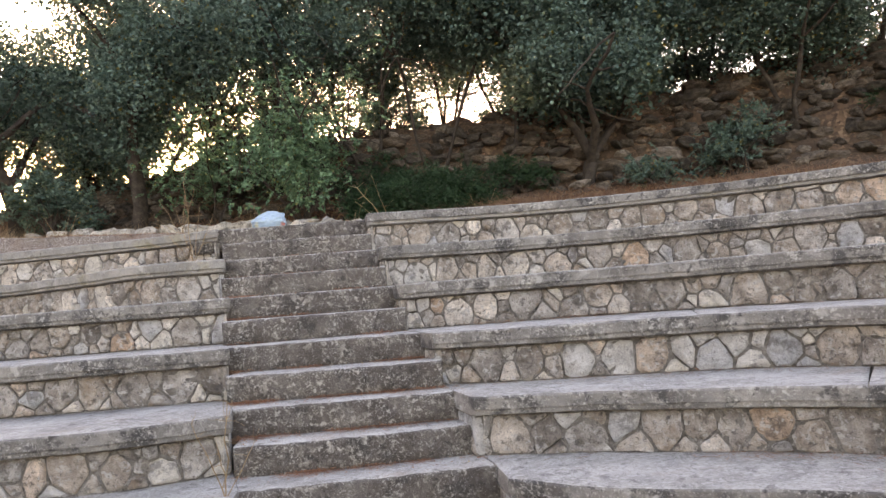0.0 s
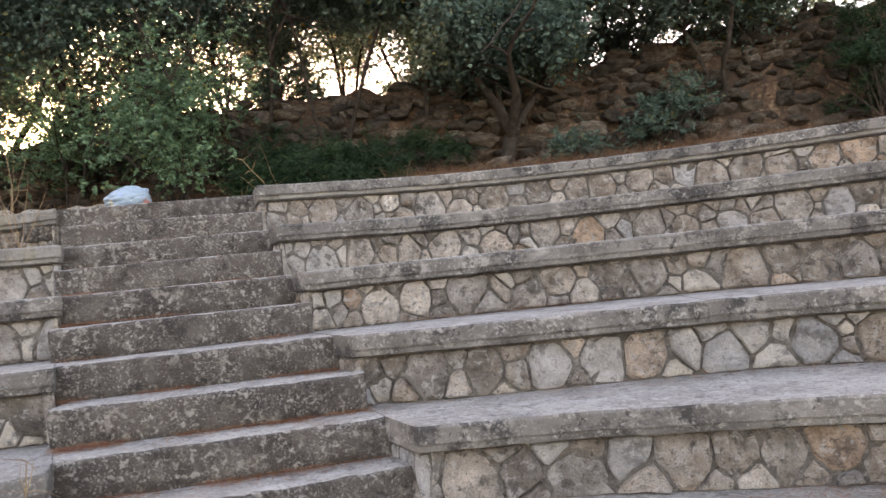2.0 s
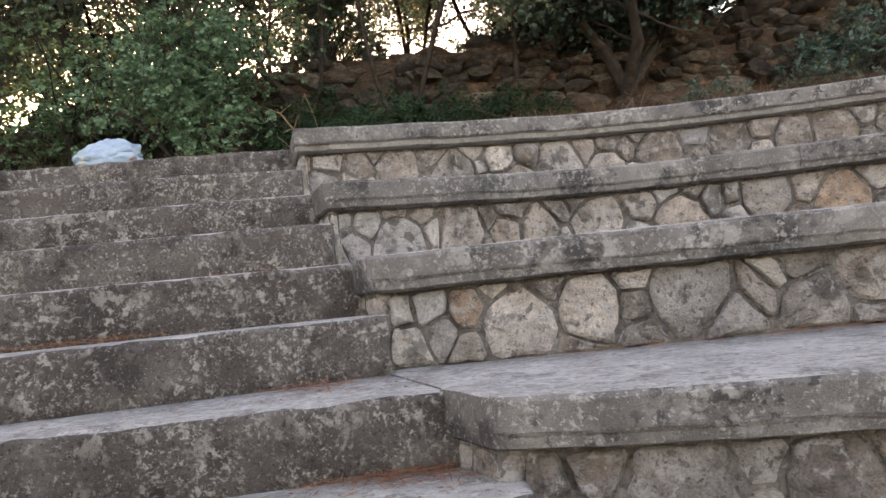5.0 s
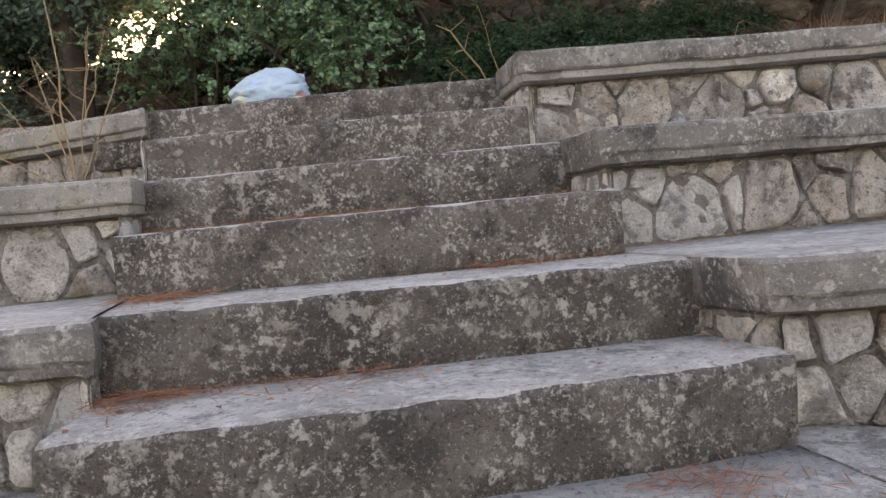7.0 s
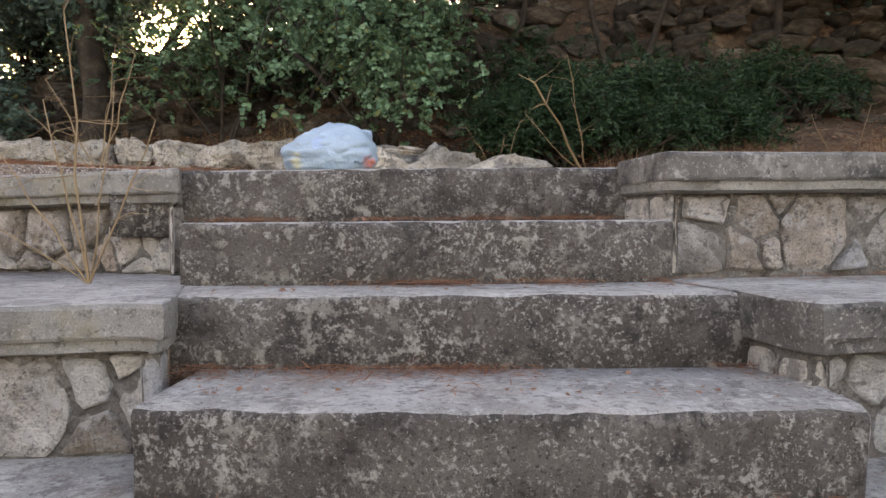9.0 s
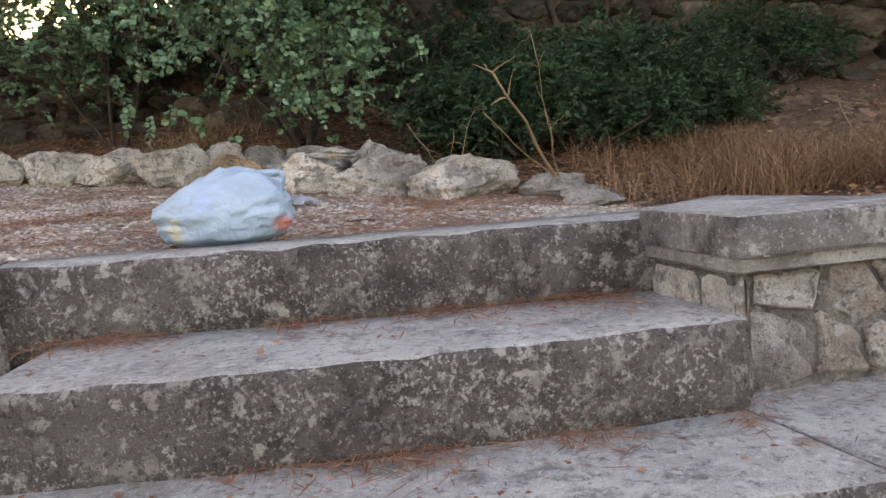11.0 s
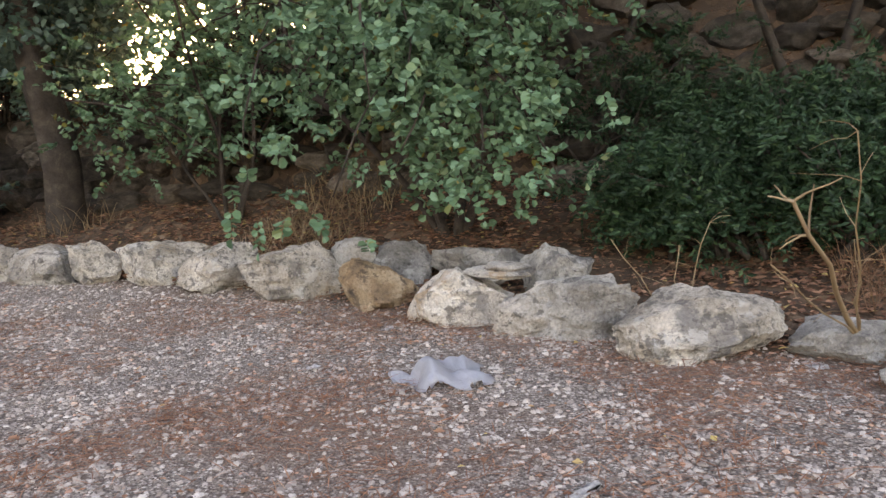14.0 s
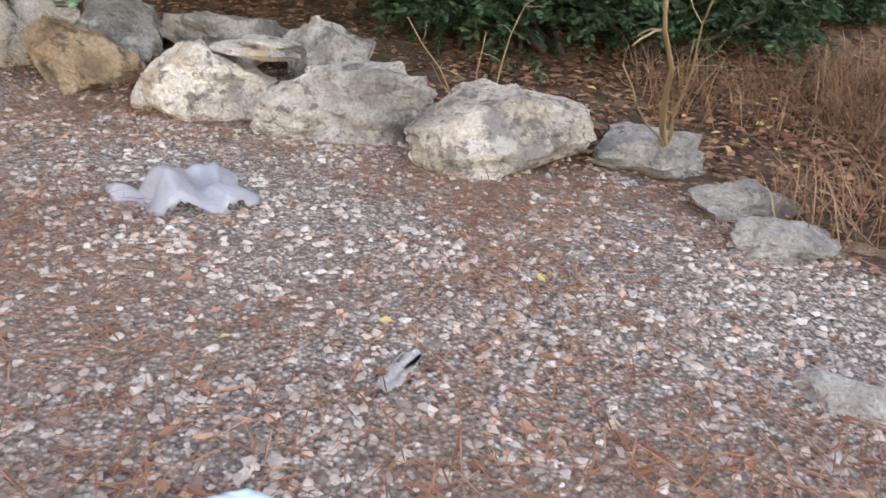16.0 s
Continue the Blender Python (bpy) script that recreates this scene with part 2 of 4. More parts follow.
M_NEEDLE = leaf_material("pine_needle", (0.20, 0.088, 0.054), (0.42, 0.205, 0.12), dry=(0.46, 0.29, 0.19), gloss=0.8)


def pebble_material():
    m, n, l, b = shader("pebble", 0.9)
    g = n.new("ShaderNodeNewGeometry")
    col = ramp(n, l, g.outputs["Random Per Island"], [(0.0, (0.13, 0.105, 0.09)), (0.25, (0.27, 0.225, 0.195)), (0.5, (0.33, 0.28, 0.245)), (0.74, (0.39, 0.345, 0.305)), (0.90, (0.46, 0.415, 0.37)), (0.95, (0.42, 0.28, 0.21)), (1.0, (0.40, 0.22, 0.155))])
    l.new(col, b.inputs["Base Color"])
    return m


M_PEBBLE = pebble_material()

# ---------------------------------------------------------------- building helpers


def mesh_object(name, verts, faces, material, parent=None, smooth=False, label="", **tags):
    me = bpy.data.meshes.new(name)
    me.from_pydata([tuple(v) for v in verts], [], [tuple(f) for f in faces])
    mats = material if isinstance(material, (list, tuple)) else [material]
    for k in mats:
        me.materials.append(k)
    if smooth:
        me.polygons.foreach_set("use_smooth", [True] * len(me.polygons))
    me.update()
    ob = new(name, me)
    if parent is not None:
        ob.parent = parent
    if label or tags:
        tagged(ob, label, **tags)
    return ob


def part(name, bm, material, parent, label=""):
    me = bpy.data.meshes.new(name)
    bm.to_mesh(me)
    bm.free()
    me.materials.append(material)
    ob = new(name, me)
    ob.parent = parent
    if label:
        tagged(ob, label)
    return ob


def fbm(p, s=1.0, octaves=3):
    return noise.fractal(Vector(p) * s, 1.0, 2.0, octaves)


def smooth01(a, b, x):
    t = min(1.0, max(0.0, (x - a) / (b - a)))
    return t * t * (3 - 2 * t)


def lerp_table(table, x):
    if x <= table[0][0]:
        return table[0][1]
    for (a, u), (b, v) in zip(table, table[1:]):
        if x <= b:
            return u + (v - u) * (x - a) / (b - a)
    return table[-1][1]


# ---------------------------------------------------------------- plan of the theatre
RISE, TOP = 0.24, 2.40
# left and right end of the front edge of each step, from the top one down
STEPS = [((-3.36, 11.22), (-1.39, 11.42)), ((-3.06, 10.68), (-1.27, 10.94)), ((-2.92, 10.32), (-1.11, 10.52)), ((-2.75, 9.80), (-0.97, 9.98)),
         ((-2.52, 9.27), (-0.80, 9.60)), ((-2.37, 8.80), (-0.66, 9.22)), ((-2.22, 8.46), (-0.43, 8.62)), ((-2.08, 8.08), (-0.24, 8.22)),
         ((-1.93, 7.72), (-0.10, 7.95)), ((-1.76, 7.34), (0.04, 7.66)), ((-1.62, 6.95), (0.22, 7.30))]
RIGHT = [
    [(-1.39, 11.42), (-1.26, 10.93), (0.65, 11.32), (2.3, 11.2), (3.8, 10.78), (5.2, 10.12), (6.3, 9.4), (7.3, 8.3), (8.0, 7.0), (8.3, 5.5)],
    [(-1.11, 10.52), (-0.98, 10.15), (0.5, 10.62), (1.6, 10.55), (2.6, 10.32), (3.5, 10.0), (4.5, 9.55), (5.6, 8.8), (6.5, 7.8), (7.2, 6.5), (7.5, 5.2)],
    [(-0.80, 9.60), (-0.67, 9.27), (0.38, 9.20), (1.4, 9.15), (2.3, 8.95), (3.2, 8.6), (4.3, 7.9), (5.2, 6.9), (5.8, 5.6)],
    [(-0.43, 8.62), (-0.27, 8.30), (0.28, 8.16), (1.07, 8.07), (1.97, 8.0), (2.9, 7.72), (3.6, 7.1), (4.3, 6.2), (4.6, 5.2)],
    [(-0.10, 7.95), (0.09, 7.48), (0.55, 7.42), (1.1, 7.33), (1.7, 7.15), (2.3, 6.98), (3.0, 6.62), (3.6, 6.0), (3.9, 5.2)],
    [(0.22, 7.30), (0.33, 6.85), (0.9, 6.5), (1.6, 6.3), (2.3, 6.1), (2.9, 5.7), (3.2, 5.0)],
]
LEFT = [
    [(-3.36, 11.22), (-3.30, 11.08), (-4.3, 11.33), (-5.3, 11.48), (-8.0, 11.8), (-12.0, 12.0)],
    [(-2.92, 10.32), (-2.83, 10.06), (-3.85, 9.97), (-5.4, 10.90), (-6.9, 11.6), (-9.0, 11.75)],
    [(-2.52, 9.27), (-2.42, 9.08), (-3.6, 9.05), (-6.0, 9.0), (-9.0, 9.2)],
    [(-2.22, 8.46), (-2.12, 8.22), (-3.5, 8.08), (-5.5, 7.9), (-8.0, 7.9)],
    [(-1.93, 7.72), (-1.82, 7.40), (-2.55, 7.02), (-3.4, 6.88), (-5.5, 6.6), (-8.0, 6.5)],
    [(-1.62, 6.95), (-1.56, 6.62), (-2.3, 6.22), (-3.4, 6.0), (-5.5, 5.8), (-8.0, 5.7)],
]
ALONG = Vector((-0.36, 0.93))  # the way up the stairs
BOULDER_LINE = [(-14, 16.3), (-6.7, 15.15), (-5.4, 15.0), (-4.7, 14.8), (-4.06, 14.6), (-3.0, 14.2), (-2.4, 14.02), (-1.9, 13.78), (-1.4, 13.72), (-1.15, 13.2), (-1.0, 12.8), (-0.5, 12.3), (0.4, 11.9), (2, 11.8), (4, 11.4), (6, 10.4), (30, 10.4)]
RISE_LINE = [(-14, 15.6), (-5.4, 14.6), (-2.8, 14.0), (0, 13.9), (4, 13.9), (7, 13.2), (30, 12.0)]
RISE_BEHIND = [(-0.4, 0.0), (0.0, 0.02), (0.6, 0.13), (1.6, 0.46), (2.4, 0.82), (2.75, 1.6), (3.2, 2.42), (3.8, 2.62), (12, 2.9), (60, 4.0)]


def catmull(pts, step=0.07):
    """A smooth line through the points, the first short leg kept straight."""
    out = []
    a, b = Vector(pts[0]), Vector(pts[1])
    n = max(2, int((b - a).length / step))
    out += [a.lerp(b, i / n) for i in range(n)]
    q = [Vector(p) for p in pts[1:]]
    q = [q[0] * 2 - q[1]] + q + [q[-1] * 2 - q[-2]]
    for i in range(1, len(q) - 2):
        n = max(2, int((q[i + 1] - q[i]).length / step))
        for k in range(n):
            t = k / n
            p0, p1, p2, p3 = q[i - 1:i + 3]
            out.append(0.5 * (2 * p1 + (p2 - p0) * t + (2 * p0 - 5 * p1 + 4 * p2 - p3) * t * t + (3 * p1 - p0 - 3 * p2 + p3) * t ** 3))
    out.append(q[-2])
    return out


def top_edge(x):
    """The y beyond which the ground lies at the top level."""
    if x > -1.3:
        return 4.15 + math.sqrt(max(0.05, 7.35 ** 2 - (x - 1.2) ** 2)) if x < 8.5 else -5.0
    if x > -3.4:
        return 11.5
    return lerp_table([(-12, 12.15), (-5.3, 11.68), (-3.4, 11.35)], x)


def ground_z(x, y):
    e = top_edge(x)
    low = -0.26
    if y < e:
        return low
    d = y - lerp_table(RISE_LINE, x)
    h = 2.385 + 0.06 * min(6.0, max(-1.0, -2.2 - x)) + 0.045 * min(2.0, max(-1.2, y - 12.6))
    h += 0.06 * smooth01(-1.2, 1.0, x)
    h += lerp_table(RISE_BEHIND, d) * lerp_table([(-14, 0.5), (-8, 0.68), (-4, 0.92), (0, 1.0), (2, 1.0), (5, 1.1), (9, 1.25)], x)
    rough = 0.012 + 0.10 * smooth01(0.2, 1.2, d) + 0.16 * smooth01(1.8, 2.8, d)
    h += rough * fbm((x, y, 0), 1.3, 4) + 0.006 * fbm((x, y, 3), 9, 2)
    fade = smooth01(0.0, 4.0, y)
    return low + (h - low) * fade


# ---------------------------------------------------------------- ground


def axis(dense_a, dense_b, step, far):
    a = list(np.arange(dense_a, dense_b + 1e-6, step))
    s, lo, hi = step, dense_a, dense_b
    while hi < far:
        s *= 1.35
        lo, hi = lo - s, hi + s
        a = [lo] + a + [hi]
    return a


def make_ground():
    xs, ys = axis(-10, 9, 0.16, 900), axis(5.0, 21, 0.14, 900)
    verts = [(x, y, ground_z(x, y)) for y in ys for x in xs]
    w = len(xs)
    faces = [(j * w + i, j * w + i + 1, (j + 1) * w + i + 1, (j + 1) * w + i) for j in range(len(ys) - 1) for i in range(w - 1)]
    ob = mesh_object("ground", verts, faces, M_GROUND, smooth=True, label="crushed limestone path and brown leaf-littered slope", category="ground", kind="structure")
    at = ob.data.attributes.new("gravel", "FLOAT", "POINT")
    val = []
    for x, y, z in verts:
        d = y - lerp_table(BOULDER_LINE, x)
        val.append((1 - smooth01(-0.25, 0.1, d + 0.1 * fbm((x, y, 7), 2, 2))) if y > 3 else 0.8)
    at.data.foreach_set("value", val)


make_ground()

# ---------------------------------------------------------------- tiers and stairs


def clip(poly, a, b, c):
    """The part of the polygon where a*x + b*y <= c."""
    out = []
    for (x0, y0), (x1, y1) in zip(poly, poly[1:] + poly[:1]):
        d0, d1 = a * x0 + b * y0 - c, a * x1 + b * y1 - c
        if d0 <= 0:
            out.append((x0, y0))
        if d0 * d1 < 0:
            t = d0 / (d0 - d1)
            out.append((x0 + t * (x1 - x0), y0 + t * (y1 - y0)))
    return out


def rubble(start, end, height, rng):
    """Irregular stone outlines of mixed sizes that fill a strip: large stones first, smaller ones between."""
    seeds = []
    for r, density in ((0.14, 6), (0.10, 16), (0.068, 40), (0.045, 50)):
        for _ in range(int(density * (end - start)) + 1):
            rr = r * rng.uniform(0.85, 1.15)
            m = min(rr * 0.7, height / 2)
            x, y = rng.uniform(start, end), rng.uniform(m, height - m)
            if all(math.hypot((x - a) * 0.85, y - b) > (rr + c) * 0.80 for a, b, c in seeds):
                seeds.append((x, y, rr))
    cells = []
    for k, (sx, sy, sr) in enumerate(seeds):
        poly = [(max(start, sx - 0.34), 0), (min(end, sx + 0.34), 0), (min(end, sx + 0.34), height), (max(start, sx - 0.34), height)]
        for m, (tx, ty, tr) in enumerate(seeds):
            if m != k and abs(tx - sx) < 0.9:
                poly = clip(poly, tx - sx, ty - sy, (tx * tx - sx * sx + ty * ty - sy * sy + sr * sr - tr * tr) / 2)
                if len(poly) < 3:
                    break
        if len(poly) >= 3:
            cells.append(poly)
    return cells


def stone_outline(poly, rng, gap):
    """The stone inside its cell: corners worn round, edges wavering."""
    cx, cy = sum(p[0] for p in poly) / len(poly), sum(p[1] for p in poly) / len(poly)
    gap += rng.random() ** 2 * 0.008
    pts = []
    for (x0, y0), (x1, y1) in zip(poly, poly[1:] + poly[:1]):
        if math.hypot(x1 - x0, y1 - y0) < 0.012:
            continue
        a = rng.uniform(0.05, 0.2)
        cuts = (a, 0.5, 1 - rng.uniform(0.05, 0.2)) if math.hypot(x1 - x0, y1 - y0) > 0.10 else (a, 1 - a)
        pts += [(x0 + (x1 - x0) * t, y0 + (y1 - y0) * t) for t in cuts]
    out = []
    for x, y in pts:
        d = math.hypot(x - cx, y - cy) or 1
        k = max(0.3, 1 - (gap + rng.uniform(-0.004, 0.008)) / d)
        out.append((cx + (x - cx) * k, cy + (y - cy) * k))
    return (cx, cy), out


class Line:
    """A plan line with its normals, to place things along it."""

    def __init__(self, pts):
        self.p = pts
        self.s = [0.0]
        for a, b in zip(pts, pts[1:]):
            self.s.append(self.s[-1] + (b - a).length)
        self.n = []
        for i in range(len(pts)):
            d = (pts[min(i + 1, len(pts) - 1)] - pts[max(i - 1, 0)]).normalized()
            self.n.append(Vector((-d.y, d.x)))

    def at(self, s, off):
        i = min(max(int(np.searchsorted(self.s, s)) - 1, 0), len(self.p) - 2)
        t = (s - self.s[i]) / max(1e-6, self.s[i + 1] - self.s[i])
        return self.p[i].lerp(self.p[i + 1], t) + self.n[i].lerp(self.n[i + 1], t) * off


def tier(name, ctrl, z, depth, left, seed, lower, along=ALONG):
    """One row of seats: a rubble wall with a concrete seat slab on it."""
    rng = random.Random(seed)
    plain = left and z > 1.8
    pts = catmull(ctrl)
    back = []
    for i, p in enumerate(pts):
        j = min(max(i, 9), len(pts) - 2)
        d = (pts[j + 1] - pts[j - 1]).normalized()
        b = Vector((-d.y, d.x)) if not left else Vector((-0.50, 0.86))
        w = smooth01(6, 28, i)
        turn = radians(16 if left else -16) * min(1.0, i / 6)
        lead = Vector((along.x * math.cos(turn) - along.y * math.sin(turn), along.x * math.sin(turn) + along.y * math.cos(turn))).normalized()
        back.append((lead * (1 - w) + b * w).normalized() * depth)
    back[0] = along.normalized() * (depth - (pts[0] - Vector(ctrl[1])).length * 0.9)
    if left:
        pts, back = pts[::-1], back[::-1]
    line = Line(pts)
    leg = max(2, int((Vector(ctrl[1]) - Vector(ctrl[0])).length / 0.07))
    for i in range(leg):
        line.n[len(pts) - 1 - i if left else i] *= 0.3
    # wall body
    base = z - 2 * RISE - 0.06 if lower is None else lower
    verts, faces = [], []
    rows = [(0.115, z - 0.10), (0.115, base)]
    for i, p in enumerate(pts):
        for off, zz in rows:
            q = p + line.n[i] * off
            verts.append((q.x, q.y, zz))
        q = p + back[i] * 0.95
        verts += [(q.x, q.y, base), (q.x, q.y, z - 0.10)]
    for i in range(len(pts) - 1):
        for k in range(4):
            a, b = i * 4 + k, i * 4 + (k + 1) % 4
            faces.append((a, b, b + 4, a + 4))
    faces += [(0, 3, 2, 1), tuple(len(verts) - 4 + k for k in range(4))]
    wall = mesh_object(name, verts, faces, M_MORTAR, label="rubble limestone seat wall with grey mortar joints", category="wall", kind="structure")
    # seat slab in lengths
    total, cuts, s = line.s[-1], [0.0], 0.0
    while total - s > 4.5:
        s += rng.uniform(2.6, 4.2)
        cuts.append(s)
    cuts.append(total)
    prof = [(0.035, 0.0), (0.012, -0.004), (0.0, -0.018), (0.002, -0.100), (0.010, -0.110), (0.028, -0.114), (0.032, -0.148), (0.07, -0.158), (0.12, -0.158)]
    if not plain and z < 2.3:
        prof[5:7] = [(0.016, -0.116), (0.022, -0.146)]
    for ca, cb in zip(cuts, cuts[1:]):
        ids = [i for i, q in enumerate(line.s) if ca + 0.004 < q < cb - 0.004]
        stations = [(line.at(ca + 0.0008, 0), line.n[ids[0]], back[ids[0]])] + [(pts[i], line.n[i], back[i]) for i in ids] + [(line.at(cb - 0.0008, 0), line.n[ids[-1]], back[ids[-1]])]
        verts, faces, mats = [], [], []
        wob = rng.uniform(-0.004, 0.004)
        m = len(prof) + 3
        for p, n, b in stations:
            for f in (1.0, 0.5):
                q = p + b * f
                verts.append((q.x, q.y, z))
            for off, dz in prof:
                q = p + n * (off + 0.009 * fbm((p.x, p.y, z), 5, 3) + 0.006 * fbm((p.x, p.y, z + dz * 9), 24, 2) + wob)
                verts.append((q.x, q.y, z + dz + (0.0 if dz > -0.001 else 0.005 * fbm((q.x, q.y, z + 5), 6, 3))))
            q = p + b * 1.0
            verts.append((q.x, q.y, z - 0.158))
        for i in range(len(stations) - 1):
            for k in range(m):
                a, b2 = i * m + k, i * m + (k + 1) % m
                faces.append((a, b2, b2 + m, a + m))
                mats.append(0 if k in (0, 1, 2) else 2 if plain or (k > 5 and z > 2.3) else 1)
        faces += [tuple(range(m - 1, -1, -1)), tuple(len(verts) - m + k for k in range(m))]
        mats += [1, 1]
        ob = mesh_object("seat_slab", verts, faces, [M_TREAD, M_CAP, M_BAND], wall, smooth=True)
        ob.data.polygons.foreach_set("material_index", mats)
        me = ob.data
        sharp = me.attributes.new("sharp_face", "BOOLEAN", "FACE") if "sharp_face" not in me.attributes else me.attributes["sharp_face"]
        sharp.data.foreach_set("value", [k > 0 or len(f) > 4 for k, f in zip(mats, faces)])
    # stones
    h = z - 0.163 - (base + (0.06 if lower is None else 0.0))
    z0 = z - 0.163 - h
    bend = line.s[leg] if not left else line.s[len(pts) - 1 - leg]
    for poly in rubble(0.0, bend, h, rng) + rubble(bend, total, h, rng):
        (cx, cy), ring = stone_outline(poly, rng, 0.005)
        if max(math.hypot(x - cx, y - cy) for x, y in ring) < 0.035:
            continue
        proud = rng.uniform(0.006, 0.042)
        verts, faces, n = [], [], len(ring)
        for scale, off in ((1.0, 0.125), (0.97, 0.115 - proud * 0.5), (0.84, 0.115 - proud), (0.45, 0.113 - proud * rng.uniform(0.85, 1.4))):
            for x, y in ring:
                xx, yy = cx + (x - cx) * scale, cy + (y - cy) * scale
                q = line.at(min(max(xx, 0.0), total), off + (0.028 * fbm((xx * 11 + seed, yy * 11, z), 1.0, 3) if scale < 0.99 else 0))
                verts.append((q.x, q.y, z0 + yy))
        q = line.at(cx, 0.113 - proud * 1.1)
        verts.append((q.x, q.y, z0 + cy))
        for r in range(3):
            for i in range(n):
                a, b = r * n + i, r * n + (i + 1) % n
                faces.append((a, b, b + n, a + n))
        faces += [(3 * n + i, 3 * n + (i + 1) % n, 4 * n) for i in range(n)]
        near = (total - cx) if left else cx
        pale = (near < 0.55 and rng.random() < 0.6) or (name == "wall_right_4" and 2.3 < near < 4.6 and rng.random() < 0.6) or rng.random() < 0.17
        mesh_object("stone", verts, faces, M_STONE_WHITE if pale else M_STONE, wall)
    return wall


def stairs():
    flight = tagged(new("staircase"), "weathered concrete steps blotched with lichen", "stairs", kind="structure")
    for k, (a, b) in enumerate(STEPS):
        a, b = Vector(a), Vector(b)
        z = TOP - k * RISE
        d = (b - a).normalized()
        a, b = a - d * (0.04 if k % 2 else 0.6 if k else 0.34), b + d * (0.04 if k % 2 else 0.5 if k else 0.14)
        nrm = Vector((-d.y, d.x))
        depth = 0.75 if k else 0.28
        n = 100
        prof = [(depth, 0.0), (depth * 0.5, 0.0), (0.045, 0.0), (0.014, -0.005), (0.001, -0.020), (0.0, -0.034), (0.0, -0.09), (0.006, -0.16), (0.01, -0.30), (depth, -0.30)]
        m = len(prof)
        verts, faces, mats = [], [], []
        for i in range(n + 1):
            t = i / n
            p = a.lerp(b, t) - nrm * (0.05 * (1 - (2 * t - 1) ** 2))
            for j, (off, dz) in enumerate(prof):
                q = p + nrm * (off + (0.016 * fbm((p.x, p.y, z + dz), 6, 4) + 0.008 * max(0.0, fbm((p.x, p.y, z + dz), 26, 2)) if off < 0.1 else 0))
                verts.append((q.x, q.y, z + dz + (0.0 if dz > -0.004 else 0.009 * fbm((q.x, q.y, z), 7, 3) if dz > -0.1 else 0)))
        for i in range(n):
            for j in range(m):
                c, e = i * m + j, i * m + (j + 1) % m
                faces.append((c, e, e + m, c + m))
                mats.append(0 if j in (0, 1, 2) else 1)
        faces += [tuple(range(m - 1, -1, -1)), tuple(len(verts) - m + j for j in range(m))]
        mats += [1, 1]
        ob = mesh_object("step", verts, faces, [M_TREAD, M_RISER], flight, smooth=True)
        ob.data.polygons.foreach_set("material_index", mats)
        sharp = ob.data.attributes.new("sharp_face", "BOOLEAN", "FACE") if "sharp_face" not in ob.data.attributes else ob.data.attributes["sharp_face"]
        sharp.data.foreach_set("value", [len(f) > 4 for f in faces])


stairs()

# ---------------------------------------------------------------- rocks


def rock_mesh(name, size, seed, cuts=3, edge=0.55, rough=0.12, taper=0.0, skew=0.0, keen=0.85):
    """An angular rock: a rounded block, cut by random planes and roughened."""
    rng = random.Random(seed)
    bm = bmesh.new()
    bmesh.ops.create_icosphere(bm, subdivisions=cuts, radius=1.0)
    planes = [(Vector((rng.gauss(0, 1), rng.gauss(0, 1), rng.gauss(0, 0.8))).normalized(), rng.uniform(0.66, 0.93)) for _ in range(15)]
    off = Vector((rng.uniform(0, 90), rng.uniform(0, 90), rng.uniform(0, 90)))
    for v in bm.verts:
        p = v.co.copy()
        m = max(abs(p.x), abs(p.y), abs(p.z))
        p = p.lerp(p / m, edge)
        for n, d in planes:
            e = p.dot(n) - d
            if e > 0:
                p -= n * e * keen
        q = p + off
        r = noise.fractal(q * 1.6, 1.0, 2.0, 4) * rough - abs(noise.noise(q * 2.6)) * rough * 0.9 - max(0.0, noise.noise(q * 5.0) - 0.2) * rough * 0.6 + noise.noise(q * 12) * rough * 0.12
        p *= 1 + r
        v.co = p
    for k in range(3):
        lo, hi = min(v.co[k] for v in bm.verts), max(v.co[k] for v in bm.verts)
        for v in bm.verts:
            v.co[k] = ((v.co[k] - lo) / (hi - lo) - 0.5) * size[k]
    for v in bm.verts:
        v.co.z *= 1 - taper * v.co.x / size[0]
        v.co.x += skew * v.co.z
    me = bpy.data.meshes.new(name)
    bm.to_mesh(me)
    bm.free()
    return me


def boulder(x, y, width, height, label, mat, taper, skew, seed):
    """A boulder set a little into the ground, its front foot at (x, y)."""
    rng = random.Random(seed)
    deep = min(0.5, width * rng.uniform(0.68, 0.85))
    me = rock_mesh("boulder", (width * 1.04, deep, height * 1.3), seed, cuts=5, edge=0.8, rough=0.16, taper=taper, skew=skew, keen=0.97)
    me.materials.append(mat)
    ob = new("boulder", me)
    ob.matrix_world = pose(x - 0.1 * deep, y + 0.42 * deep, ground_z(x, y) + height * 0.36, 0, rng.uniform(-3, 3), rng.uniform(-8, 4))
    return tagged(ob, label, "boulder", group="boulders edging the path")


